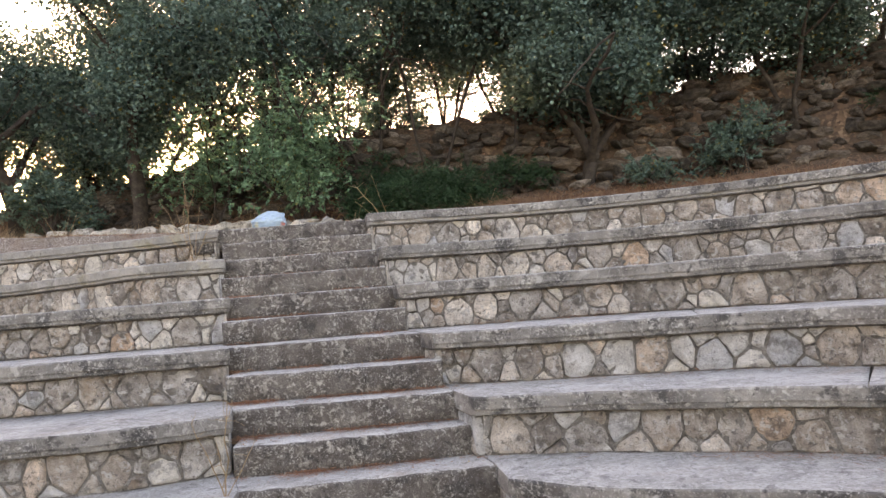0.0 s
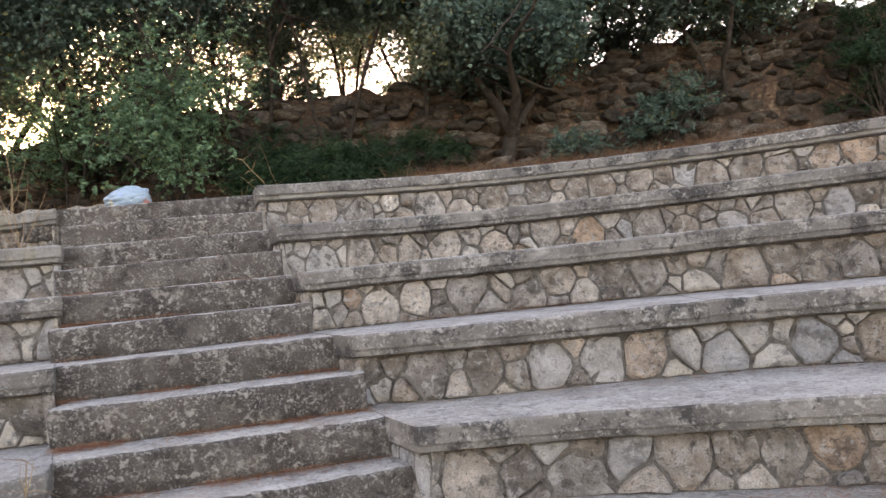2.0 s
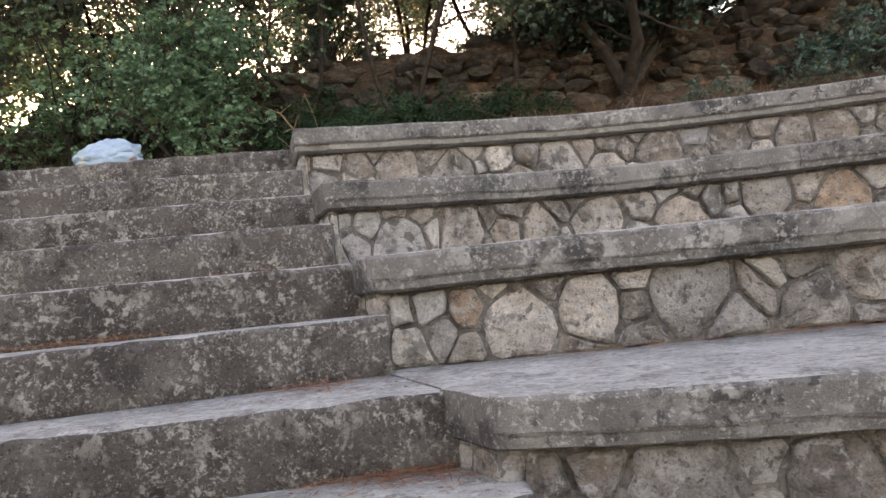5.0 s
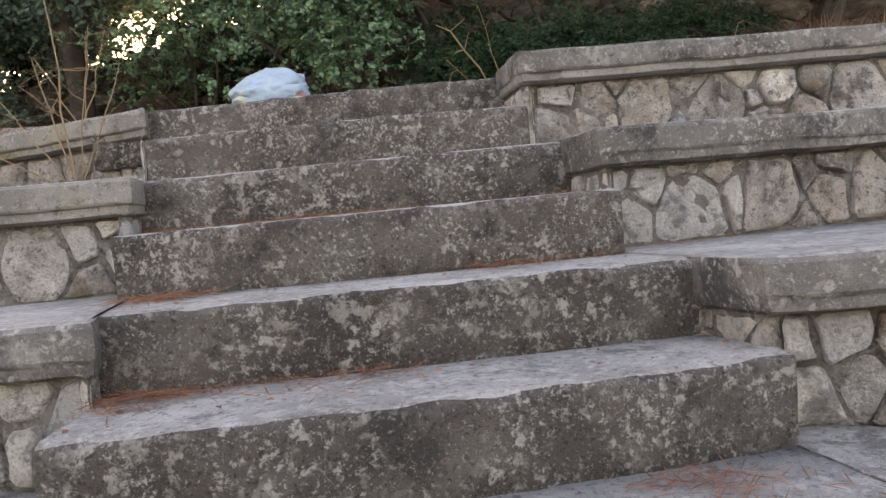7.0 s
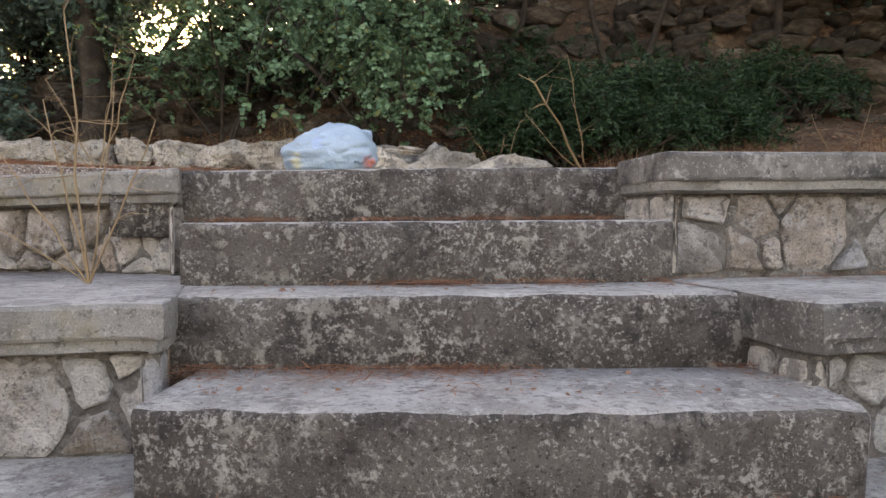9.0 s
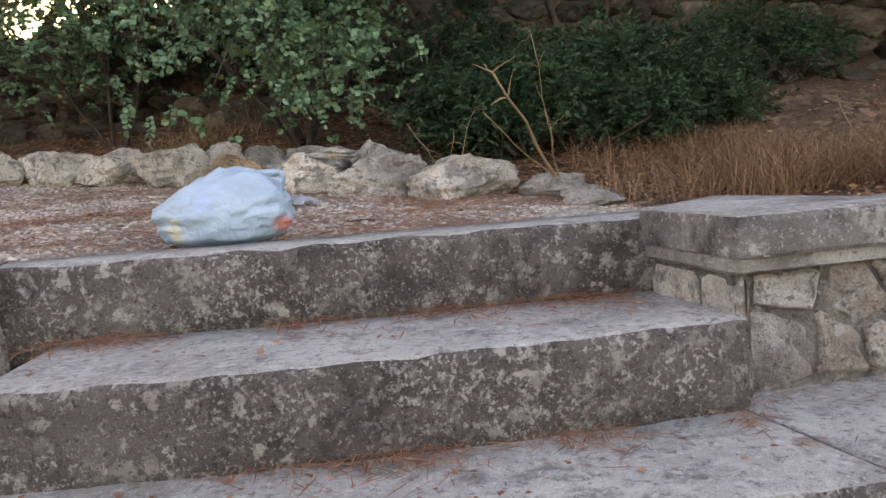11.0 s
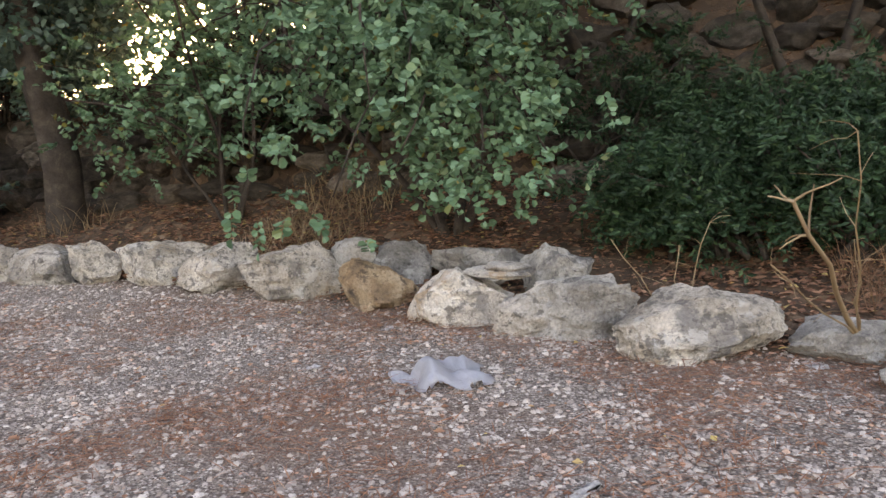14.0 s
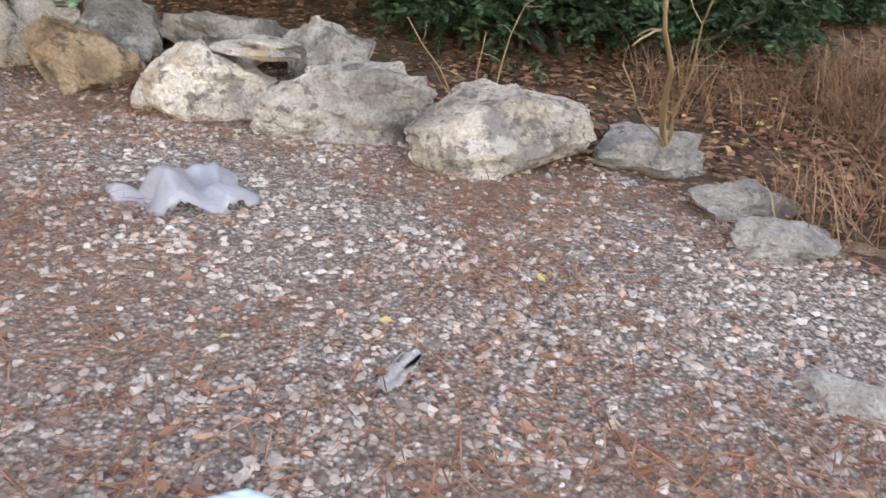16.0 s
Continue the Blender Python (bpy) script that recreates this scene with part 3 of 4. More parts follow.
# front foot, width, height above the ground, label, stone, taper and lean
BOULDERS = [
    (-6.68, 14.98, 0.58, 0.27, "pale weathered limestone boulder edging the gravel path", M_BOULDER, 0, 0),
    (-6.2, 14.88, 0.6, 0.28, "pale weathered limestone boulder edging the gravel path", M_BOULDER, 0, 0),
    (-5.76, 14.88, 0.44, 0.3, "pale weathered limestone boulder edging the gravel path", M_BOULDER, 0, 0),
    (-5.28, 14.86, 0.62, 0.29, "pale weathered limestone boulder edging the gravel path", M_BOULDER, 0.1, 0),
    (-4.72, 14.62, 0.56, 0.31, "pale weathered limestone boulder edging the gravel path", M_BOULDER, 0, 0),
    (-4.06, 14.42, 0.64, 0.34, "large whitish limestone boulder with grey lichen", M_BOULDER, 0.05, 0),
    (-3.54, 14.29, 0.42, 0.27, "ochre-stained porous boulder with a dark top", M_BOULDER_OCHRE, 0, 0),
    (-3.03, 14.04, 0.54, 0.285, "cracked white and rust-stained limestone block", M_BOULDER_WHITE, 0.2, 0),
    (-2.46, 13.87, 0.62, 0.27, "split white and grey limestone boulder", M_BOULDER_GREY, -0.15, 0),
    (-2.68, 13.9, 0.34, 0.19, "jagged white limestone chunk lying against a boulder", M_BOULDER_WHITE, 0.2, 0),
    (-1.91, 13.59, 0.72, 0.285, "long tilted slab-like boulder, buff and grey", M_BOULDER, 0.45, 0.25),
    (-1.36, 13.63, 0.44, 0.16, "low half-buried grey boulder", M_BOULDER_GREY, 0.2, 0),
    (-1.2, 13.24, 0.34, 0.1, "flat half-buried grey rock beside dry grass", M_BOULDER_GREY, 0, 0),
    (-1.24, 12.96, 0.32, 0.09, "flat half-buried grey rock beside dry grass", M_BOULDER_GREY, 0, 0),
    (-7.2, 15.12, 0.5, 0.28, "pale weathered limestone boulder edging the gravel path", M_BOULDER, 0, 0),
    (-7.72, 15.2, 0.5, 0.29, "pale weathered limestone boulder edging the gravel path", M_BOULDER, 0, 0),
    (-8.26, 15.28, 0.52, 0.28, "pale weathered limestone boulder edging the gravel path", M_BOULDER, 0, 0),
    (-8.8, 15.36, 0.5, 0.28, "pale weathered limestone boulder edging the gravel path", M_BOULDER, 0, 0),
    (-3.49, 14.66, 0.4, 0.26, "grey boulder in the second row", M_BOULDER_GREY, 0, 0),
    (-2.98, 14.5, 0.58, 0.26, "flat grey boulder lying in the second row", M_BOULDER_GREY, 0, 0),
    (-2.55, 14.3, 0.4, 0.32, "upright grey boulder in the second row", M_BOULDER_GREY, 0, 0),
    (-3.8, 14.62, 0.34, 0.3, "dark grey boulder wedged behind a pale one", M_BOULDER_GREY, 0, 0),
]
for i, (x, y, wide, high, lab, stone, taper, skew) in enumerate(BOULDERS):
    boulder(x, y, wide, high, lab, stone, taper, skew, 100 + i)
for i, (x, y, z, sx, sy, turn) in enumerate([(-2.86, 14.16, 2.765, 0.34, 0.2, -8), (-2.80, 14.18, 2.79, 0.24, 0.14, 12), (-2.58, 14.02, 2.70, 0.2, 0.12, -35)]):
    me = rock_mesh("stone_flake", (sx, sy, 0.035), 160 + i, cuts=3, edge=0.6, rough=0.16)
    me.materials.append(M_BOULDER_WHITE)
    ob = new("stone_flake", me)
    ob.matrix_world = pose(x, y, z, 6, 8, turn)
    tagged(ob, "thin split limestone flake lying on a boulder", "stone")


def bank():
    """The dry-stone retaining wall behind the trees: rough courses set in an earth face."""
    rng = random.Random(5)
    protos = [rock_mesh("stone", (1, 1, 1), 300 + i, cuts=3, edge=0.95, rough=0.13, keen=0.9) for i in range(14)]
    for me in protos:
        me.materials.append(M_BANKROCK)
    face = [(h, d) for d, h in RISE_BEHIND[3:8]]
    for x0, x1, lab in ((-9.5, -0.5, "dark retaining wall of rough field stones under trees"), (-0.5, 9.0, "tumbled dry-stone bank of grey-brown field stones")):
        holder = tagged(new("rock_bank"), lab, "bank", kind="structure")
        h, count = 0.62, 0
        while h < 2.62:
            tall = rng.uniform(0.17, 0.28)
            x = x0 + rng.uniform(-0.2, 0.2)
            while x < x1:
                wide = tall * rng.uniform(1.0, 2.4)
                if rng.random() < 0.9 and count < 298:
                    y = lerp_table(RISE_LINE, x) + lerp_table(face, h + tall * 0.4) - 0.02 + rng.gauss(0, 0.05)
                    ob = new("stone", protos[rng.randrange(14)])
                    ob.parent = holder
                    k = lerp_table([(-14, 0.5), (-8, 0.68), (-4, 0.92), (0, 1.0), (2, 1.0), (5, 1.1), (9, 1.25)], x)
                    zz = ground_z(x, lerp_table(RISE_LINE, x) + 1.6) - 0.46 * k + (h + tall * 0.5) * k
                    ob.matrix_basis = pose(x, y, zz + rng.gauss(0, 0.03), rng.uniform(-10, 10), rng.uniform(-8, 8), rng.uniform(-14, 14)) @ Matrix.Diagonal((wide * 1.08, rng.uniform(0.28, 0.42), tall * rng.uniform(0.95, 1.2), 1))
                    count += 1
                x += wide
            h += tall * 0.92


# ---------------------------------------------------------------- plants


def tube(verts, faces, line, radii, sides=7):
    """A tapered limb along a line of points."""
    start = len(verts)
    for i, (p, r) in enumerate(zip(line, radii)):
        d = (line[min(i + 1, len(line) - 1)] - line[max(i - 1, 0)]).normalized()
        u = d.cross(Vector((0.31, 0.17, 0.93)) if abs(d.z) < 0.9 else Vector((1, 0, 0))).normalized()
        v = d.cross(u)
        for k in range(sides):
            a = 2 * math.pi * k / sides
            w = r * (1 + 0.16 * math.sin(2 * a + i) + 0.1 * math.sin(3 * a - i * 0.7))
            verts.append(tuple(p + (u * math.cos(a) + v * math.sin(a)) * w))
    for i in range(len(line) - 1):
        for k in range(sides):
            a, b = start + i * sides + k, start + i * sides + (k + 1) % sides
            faces.append((a, b, b + sides, a + sides))
    faces.append(tuple(start + (len(line) - 1) * sides + k for k in range(sides)))


def limb(rng, p, d, length, bend=0.22, lift=0.0, steps=6):
    out = [p.copy()]
    for _ in range(steps):
        d = (d + Vector((rng.gauss(0, bend), rng.gauss(0, bend), rng.gauss(0, bend) + lift))).normalized()
        p = p + d * length / steps
        out.append(p.copy())
    return out


def leaf_cloud(centres, axes, length, width, rng, round_leaf=False):
    """Vertices and faces of many leaves, each lightly folded along its middle."""
    n = len(centres)
    c = np.array(centres)
    a = np.array(axes)
    a /= np.linalg.norm(a, axis=1)[:, None] + 1e-9
    r = rng.normal(size=(n, 3))
    b = np.cross(a, r)
    b /= np.linalg.norm(b, axis=1)[:, None] + 1e-9
    nn = np.cross(a, b)
    s = rng.uniform(0.65, 1.25, size=(n, 1))
    L, W = a * length * s, b * width * s * 0.5
    lift = nn * width * s * 0.22
    if round_leaf:
        vs = [c, c + L * 0.3 - W + lift, c + L * 0.75 - W * 0.9 + lift, c + L, c + L * 0.75 + W * 0.9 + lift, c + L * 0.3 + W + lift]
        f0 = [(0, 5, 4, 3), (0, 3, 2, 1)]
    else:
        vs = [c, c + L * 0.45 - W + lift, c + L, c + L * 0.45 + W + lift]
        f0 = [(0, 3, 2), (0, 2, 1)]
    k = len(vs)
    verts = np.stack(vs, axis=1).reshape(-1, 3)
    faces = [tuple(i * k + q for q in f) for i in range(n) for f in f0]
    return verts.tolist(), faces


def tree(name, base, height, spread, girth, leaves, seed, label, leaf=(0.06, 0.035), mat=None, stems=1, crown_low=0.35, lean=(0, 0), sprigs=False, round_leaf=False, fork=0.35, flat=1.0, puff=0.26, droop=0, category="tree"):
    """A trunk with limbs and twigs, and a crown of single leaves on them."""
    rng = random.Random(seed)
    nrg = np.random.default_rng(seed)
    thing = tagged(new(name), label, category)
    bx, by = base
    bz = ground_z(bx, by) - 0.08
    wv, wf, tips = [], [], []
    for s in range(stems):
        a = 2 * math.pi * s / max(1, stems) + rng.uniform(-0.4, 0.4)
        tilt = 0.03 if stems == 1 else rng.uniform(0.25, 0.6)
        d = Vector((math.cos(a) * tilt + lean[0], math.sin(a) * tilt + lean[1], 1)).normalized()
        p = Vector((bx + math.cos(a) * girth * (stems > 1), by + math.sin(a) * girth * (stems > 1), bz))
        fl = height * (fork if stems == 1 else fork * rng.uniform(0.8, 1.3))
        main = limb(rng, p, d, fl, 0.10, 0.02, 7)
        g = girth if stems == 1 else girth * rng.uniform(0.45, 0.7)
        tube(wv, wf, main, [g * (1.35 if i == 0 else 1.12 if i == 1 else 1) * (1 - 0.35 * i / 7) for i in range(8)], 9)
        n_l = rng.randint(4, 6) if stems == 1 else rng.randint(3, 4)
        for k in range(n_l):
            q = main[rng.randint(4, 7)] if k else main[-1]
            b = 2 * math.pi * k / n_l + rng.uniform(-0.5, 0.5)
            out = rng.uniform(0.35, 1.1)
            d2 = Vector((math.cos(b) * out, math.sin(b) * out, rng.uniform(0.45, 1.1) * flat)).normalized()
            ln = (height - fl) * rng.uniform(0.55, 0.95)
            l2 = limb(rng, q, d2, ln, 0.17, 0.03, 7)
            tube(wv, wf, l2, [g * 0.55 * (1 - 0.8 * i / 7) + 0.004 for i in range(8)], 6)
            for m in range(rng.randint(5, 8)):
                q2 = l2[rng.randint(2, 7)]
                d3 = Vector((rng.gauss(0, 1), rng.gauss(0, 1), rng.gauss(0.1, 0.55))).normalized()
                l3 = limb(rng, q2, d3, spread * rng.uniform(0.35, 0.8), 0.25, -0.03, 5)
                tube(wv, wf, l3, [g * 0.16 * (1 - 0.8 * i / 5) + 0.003 for i in range(6)], 4)
                tips += l3[2:]
    for k in range(droop):
        q = Vector((bx + rng.gauss(0, 0.25), by + rng.gauss(0, 0.15), bz + height * rng.uniform(0.25, 0.55)))
        d = Vector((rng.uniform(-0.5, 0.7), -1.0, rng.uniform(0.15, 0.6))).normalized()
        l3 = [t for t in limb(rng, q, d, rng.uniform(1.0, 1.8), 0.14, -0.25, 8) if t.z > bz + 0.36]
        if len(l3) > 3:
            tube(wv, wf, l3, [0.009 * (1 - 0.8 * i / len(l3)) + 0.002 for i in range(len(l3))], 5)
            tips += l3[2:] * 5
    low = bz + height * crown_low
    tips = [t for t in tips if t.z > low] or tips
    mesh_object("trunk", wv, wf, M_BARK, thing, smooth=True)
    cs, ax = [], []
    if sprigs:
        for _ in range(leaves // 9):
            t = rng.choice(tips)
            o = Vector((rng.gauss(0, 0.17), rng.gauss(0, 0.17), rng.gauss(0, 0.16)))
            d = Vector((rng.gauss(0, 1), rng.gauss(0, 1), rng.gauss(-0.5, 0.5))).normalized()
            side = d.cross(Vector((rng.gauss(0, 0.4), rng.gauss(0, 0.4), 1))).normalized()
            for k in range(9):
                q = t + o + d * (0.034 * (k // 2 + 1)) * 1.1
                cs.append(tuple(q))
                ax.append(tuple(d * 0.45 + side * (1 if k % 2 else -1) if k < 8 else d))
    else:
        for _ in range(leaves):
            t = rng.choice(tips)
            cs.append(tuple(t + Vector((rng.gauss(0, puff), rng.gauss(0, puff), rng.gauss(0, puff)))))
            ax.append((rng.gauss(0, 1), rng.gauss(0, 1), rng.gauss(-0.1, 0.7)))
    lv, lf = leaf_cloud(cs, ax, leaf[0], leaf[1], nrg, round_leaf)
    mesh_object("crown", lv, lf, mat or M_LEAF, thing)
    return thing


def shrub(name, base, size, leaves, seed, label, mat, leaf=(0.05, 0.022), z=None):
    """A dense bush: many thin stems from the ground, leaves in clumps about an uneven body."""
    rng = random.Random(seed)
    nrg = np.random.default_rng(seed)
    thing = tagged(new(name), label, "shrub")
    bz = ground_z(*base) if z is None else z
    c = Vector((base[0], base[1], bz))
    wv, wf, cs, ax = [], [], [], []
    clumps = []
    lobes = [(Vector((rng.uniform(-0.62, 0.62) * size[0], rng.uniform(-0.5, 0.5) * size[1], rng.uniform(0, 0.55) * size[2] * (i > 1))), rng.uniform(0.42, 0.72)) for i in range(7)]
    for k in range(110):
        a, e = rng.uniform(0, 2 * math.pi), rng.uniform(0.02, 1.45)
        r = rng.uniform(0.45, 1.12) * (1 + 0.75 * noise.noise(Vector((math.cos(a) * 2.1 + seed * 3.3, math.sin(a) * 2.1, e * 2.6))))
        o, f = lobes[k % len(lobes)]
        clumps.append(c + o + Vector((math.cos(a) * math.cos(e) * size[0] * r * f, math.sin(a) * math.cos(e) * size[1] * r * f, math.sin(e) * size[2] * r * f + 0.08)))
    for q in clumps[::2]:
        s = c + Vector((rng.gauss(0, 0.12), rng.gauss(0, 0.12), -0.03))
        mid = s.lerp(q, 0.5) + Vector((rng.gauss(0, 0.08), rng.gauss(0, 0.08), rng.uniform(0, 0.15)))
        tube(wv, wf, [s, s.lerp(mid, 0.5), mid, q], [0.018, 0.014, 0.010, 0.004], 5)
    # leaves in pairs along short arching sprays
    for _ in range(leaves // 12):
        q = rng.choice(clumps) + Vector((rng.gauss(0, 0.07), rng.gauss(0, 0.07), rng.gauss(0, 0.06)))
        d = ((q - c).normalized() * 0.5 + Vector((rng.gauss(0, 0.8), rng.gauss(0, 0.8), rng.gauss(0.1, 0.5)))).normalized()
        side = d.cross(Vector((rng.gauss(0, 0.5), rng.gauss(0, 0.5), 1))).normalized()
        for k in range(12):
            q = q + d * leaf[0] * 0.3
            d = (d + Vector((0, 0, -0.05))).normalized()
            cs.append(tuple(q))
            ax.append(tuple(d * 0.7 + side * (1 if k % 2 else -1) + Vector((0, 0, rng.gauss(0, 0.3)))))
    mesh_object("woody_base", wv, wf, M_BARK, thing, smooth=True)
    lv, lf = leaf_cloud(cs, ax, leaf[0], leaf[1], nrg)
    mesh_object("foliage", lv, lf, mat, thing)
    return thing


CAROB = "evergreen carob tree with small round leaflets and dark bark"
# trees on the slope beyond the boulders
BIG = dict(leaf=(0.074, 0.055), round_leaf=True)
tree("carob_tree", (-7.1, 16.4), 7.0, 2.0, 0.165, 42000, 11, "old carob tree with a thick furrowed dark trunk", fork=0.34, crown_low=0.2, lean=(0.30, 0), **BIG)
tree("carob_tree", (-9.9, 16.6), 7.4, 2.2, 0.16, 34000, 12, CAROB, fork=0.3, crown_low=0.10, **BIG)
tree("carob_bush", (-3.3, 15.35), 3.7, 1.2, 0.045, 13500, 13, "many-stemmed young carob overhanging the boulders", leaf=(0.05, 0.042), mat=M_LEAF_FRESH, stems=6, fork=0.45, crown_low=0.06, sprigs=True, round_leaf=True, droop=24)
tree("carob_tree", (-5.2, 17.2), 6.8, 2.0, 0.09, 32000, 14, CAROB, stems=3, fork=0.35, crown_low=0.12, **BIG)
tree("carob_tree", (2.2, 16.15), 5.6, 2.3, 0.15, 62000, 15, "forked carob tree rooted in the stony bank", fork=0.13, crown_low=0.37, puff=0.3, leaf=(0.09, 0.066), round_leaf=True)
tree("carob_tree", (-0.6, 18.4), 6.0, 1.8, 0.07, 36000, 16, CAROB, stems=3, fork=0.4, crown_low=0.22, **BIG)
tree("carob_tree", (-3.0, 18.3), 6.6, 1.9, 0.08, 24000, 17, CAROB, stems=3, fork=0.35, crown_low=0.08, **BIG)
tree("carob_tree", (0.75, 18.9), 5.6, 1.8, 0.08, 30000, 26, CAROB, stems=2, fork=0.42, crown_low=0.3, **BIG)
tree("pine_tree", (1.42, 20.2), 9.0, 1.8, 0.16, 16000, 18, "tall slender tree beyond the fence", leaf=(0.11, 0.045), fork=0.5, crown_low=0.3)
tree("carob_tree", (5.0, 17.9), 5.2, 1.9, 0.11, 30000, 19, CAROB, stems=2, fork=0.35, crown_low=0.26, **BIG)
tree("carob_tree", (-8.2, 19.4), 7.0, 2.1, 0.14, 40000, 20, CAROB, stems=2, fork=0.35, crown_low=0.06, **BIG)
tree("carob_tree", (8.2, 17.0), 6.2, 2.1, 0.14, 46000, 21, CAROB, stems=2, fork=0.35, crown_low=0.04, **BIG)
tree("carob_tree", (-13.0, 17.5), 7.5, 2.3, 0.18, 40000, 22, CAROB, fork=0.3, crown_low=0.06, **BIG)
tree("carob_tree", (2.9, 20.6), 6.5, 2.0, 0.12, 26000, 23, CAROB, stems=2, fork=0.35, crown_low=0.12, **BIG)
tree("carob_tree", (-0.75, 16.45), 6.6, 2.0, 0.07, 26000, 28, "slim dark carob in front of the retaining wall", stems=2, fork=0.42, crown_low=0.42, **BIG)
tree("carob_tree", (0.95, 16.5), 6.4, 2.0, 0.06, 30000, 29, "slim dark carob in front of the retaining wall", fork=0.5, crown_low=0.44, **BIG)
tree("carob_tree", (-2.2, 16.7), 6.8, 2.0, 0.06, 20000, 30, "slim dark carob in front of the retaining wall", stems=2, fork=0.42, crown_low=0.36, **BIG)
for x, y, size, n, seed, lab in ((-1.65, 15.05, (0.7, 0.45, 0.5), 15000, 31, "dense dark green mastic shrub behind the boulders"), (-0.95, 14.9, (0.75, 0.45, 0.66), 20000, 32, "dense dark green mastic shrub behind the boulders"),
                                 (-0.2, 15.2, (0.75, 0.5, 0.72), 18000, 38, "dense dark green mastic shrub at the foot of the bank"), (-0.9, 15.8, (0.9, 0.4, 0.9), 15000, 39, "dense dark green mastic shrub at the foot of the bank"),
                                 (-2.3, 16.3, (0.8, 0.4, 0.8), 9000, 40, "dark undergrowth at the foot of the retaining wall"), (-4.3, 16.9, (0.8, 0.4, 0.8), 9000, 41, "dark undergrowth at the foot of the retaining wall"), (0.9, 16.0, (0.7, 0.4, 0.6), 8000, 42, "dark undergrowth at the foot of the retaining wall")):
    shrub("mastic_shrub", (x, y), size, n, seed, lab, M_LEAF_DARK, leaf=(0.045, 0.022))
shrub("juniper_shrub", (8.4, 14.8), (1.4, 1.1, 2.4), 22000, 33, "tall feathery dark green shrub behind dry grass", M_LEAF_DARK, leaf=(0.06, 0.024))
shrub("juniper_shrub", (10.4, 12.9), (1.4, 1.2, 2.5), 16000, 34, "tall feathery dark green shrub behind dry grass", M_LEAF_DARK, leaf=(0.06, 0.024))
tree("carob_tree", (6.3, 16.0), 5.0, 1.7, 0.09, 36000, 24, "leafy carob leaning over the dry slope", stems=3, fork=0.3, crown_low=0.1, **BIG)
tree("carob_tree", (9.9, 16.2), 5.4, 2.0, 0.10, 36000, 27, CAROB, stems=3, fork=0.3, crown_low=0.03, **BIG)
tree("carob_tree", (-11.6, 15.4), 6.0, 2.0, 0.12, 36000, 25, CAROB, stems=2, fork=0.3, crown_low=0.05, **BIG)
for i, (x, y, s, h) in enumerate([(-4.6, 18.4, 1.0, 1.5), (-1.9, 17.9, 0.9, 1.2), (-6.4, 18.6, 1.1, 1.6), (-9.2, 18.2, 1.2, 1.7), (4.0, 19.0, 0.9, 1.1), (-8.6, 15.9, 0.9, 1.3), (1.3, 18.6, 1.0, 0.8), (3.1, 18.4, 0.9, 0.9), (5.6, 18.2, 1.1, 1.3), (7.6, 17.6, 1.2, 1.6)]):
    shrub("carob_shrub", (x, y), (s, s * 0.8, h), 6500, 50 + i, "grey-green carob scrub on top of the bank", M_LEAF, leaf=(0.08, 0.055))
shrub("carob_shrub", (4.9, 15.6), (0.7, 0.6, 1.2), 6000, 35, "low grey-green shrub on the stony bank", M_LEAF, leaf=(0.06, 0.04))
shrub("carob_shrub", (3.4, 15.3), (0.55, 0.4, 0.5), 2600, 36, "low leafy sapling in front of the bank", M_LEAF, leaf=(0.06, 0.045))
tree("carob_bush", (-5.3, 16.1), 2.8, 0.9, 0.035, 7000, 37, "loose carob suckers among the older trees", leaf=(0.05, 0.042), mat=M_LEAF_FRESH, stems=4, fork=0.4, crown_low=0.12, sprigs=True, round_leaf=True)
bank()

# ---------------------------------------------------------------- tiers
for i in range(6):
    z = TOP + (0.022 if i == 0 else 0.004) - 2 * i * RISE
    tier("wall_right_" + str(i + 1), RIGHT[i], z, 0.62 if i == 0 else 1.8, False, 40 + i, -0.27 if i == 5 else None, Vector((0.45, 0.6)) if i == 0 else ALONG)
    tier("wall_left_" + str(i + 1), LEFT[i], min(z, TOP + 0.004), 0.40 if i == 0 else 2.9 if i == 2 else 1.8, True, 60 + i, -0.27 if i == 5 else None)

# ---------------------------------------------------------------- things on the gravel


def plastic_material(name, tone, alpha, patches=()):
    m, n, l, b = shader(name, 0.32)
    b.inputs["Specular IOR Level"].default_value = 0.5
    co = n.new("ShaderNodeTexCoord").outputs["Object"]
    col = ramp(n, l, noise_tex(n, l, co, 9, 4, 0.6, 0.8), [(0.3, tuple(0.82 * v for v in tone)), (0.65, tone)])
    for centre, radius, c in patches:
        d = n.new("ShaderNodeVectorMath")
        d.operation = "DISTANCE"
        l.new(co, d.inputs[0])
        d.inputs[1].default_value = centre
        w = n.new("ShaderNodeMath")
        w.operation = "MULTIPLY_ADD"
        l.new(noise_tex(n, l, co, 18, 3), w.inputs[0])
        w.inputs[1].default_value = 0.05
        l.new(d.outputs["Value"], w.inputs[2])
        f = ramp(n, l, w.outputs[0], [(radius * 0.9, grey(0.85)), (radius * 1.1, grey(0.0))])
        col = mix(n, l, f, col, c)
    l.new(col, b.inputs["Base Color"])
    b.inputs["Alpha"].default_value = alpha
    bump(n, l, b, noise_tex(n, l, co, 26, 3, 0.5, 1.5), 0.5, 0.02)
    t = n.new("ShaderNodeBsdfTranslucent")
    l.new(col, t.inputs[0])
    s = n.new("ShaderNodeMixShader")
    s.inputs[0].default_value = 0.25
    l.new(b.outputs[0], s.inputs[1])
    l.new(t.outputs[0], s.inputs[2])
    l.new(s.outputs[0], n["Material Output"].inputs[0])
    return m


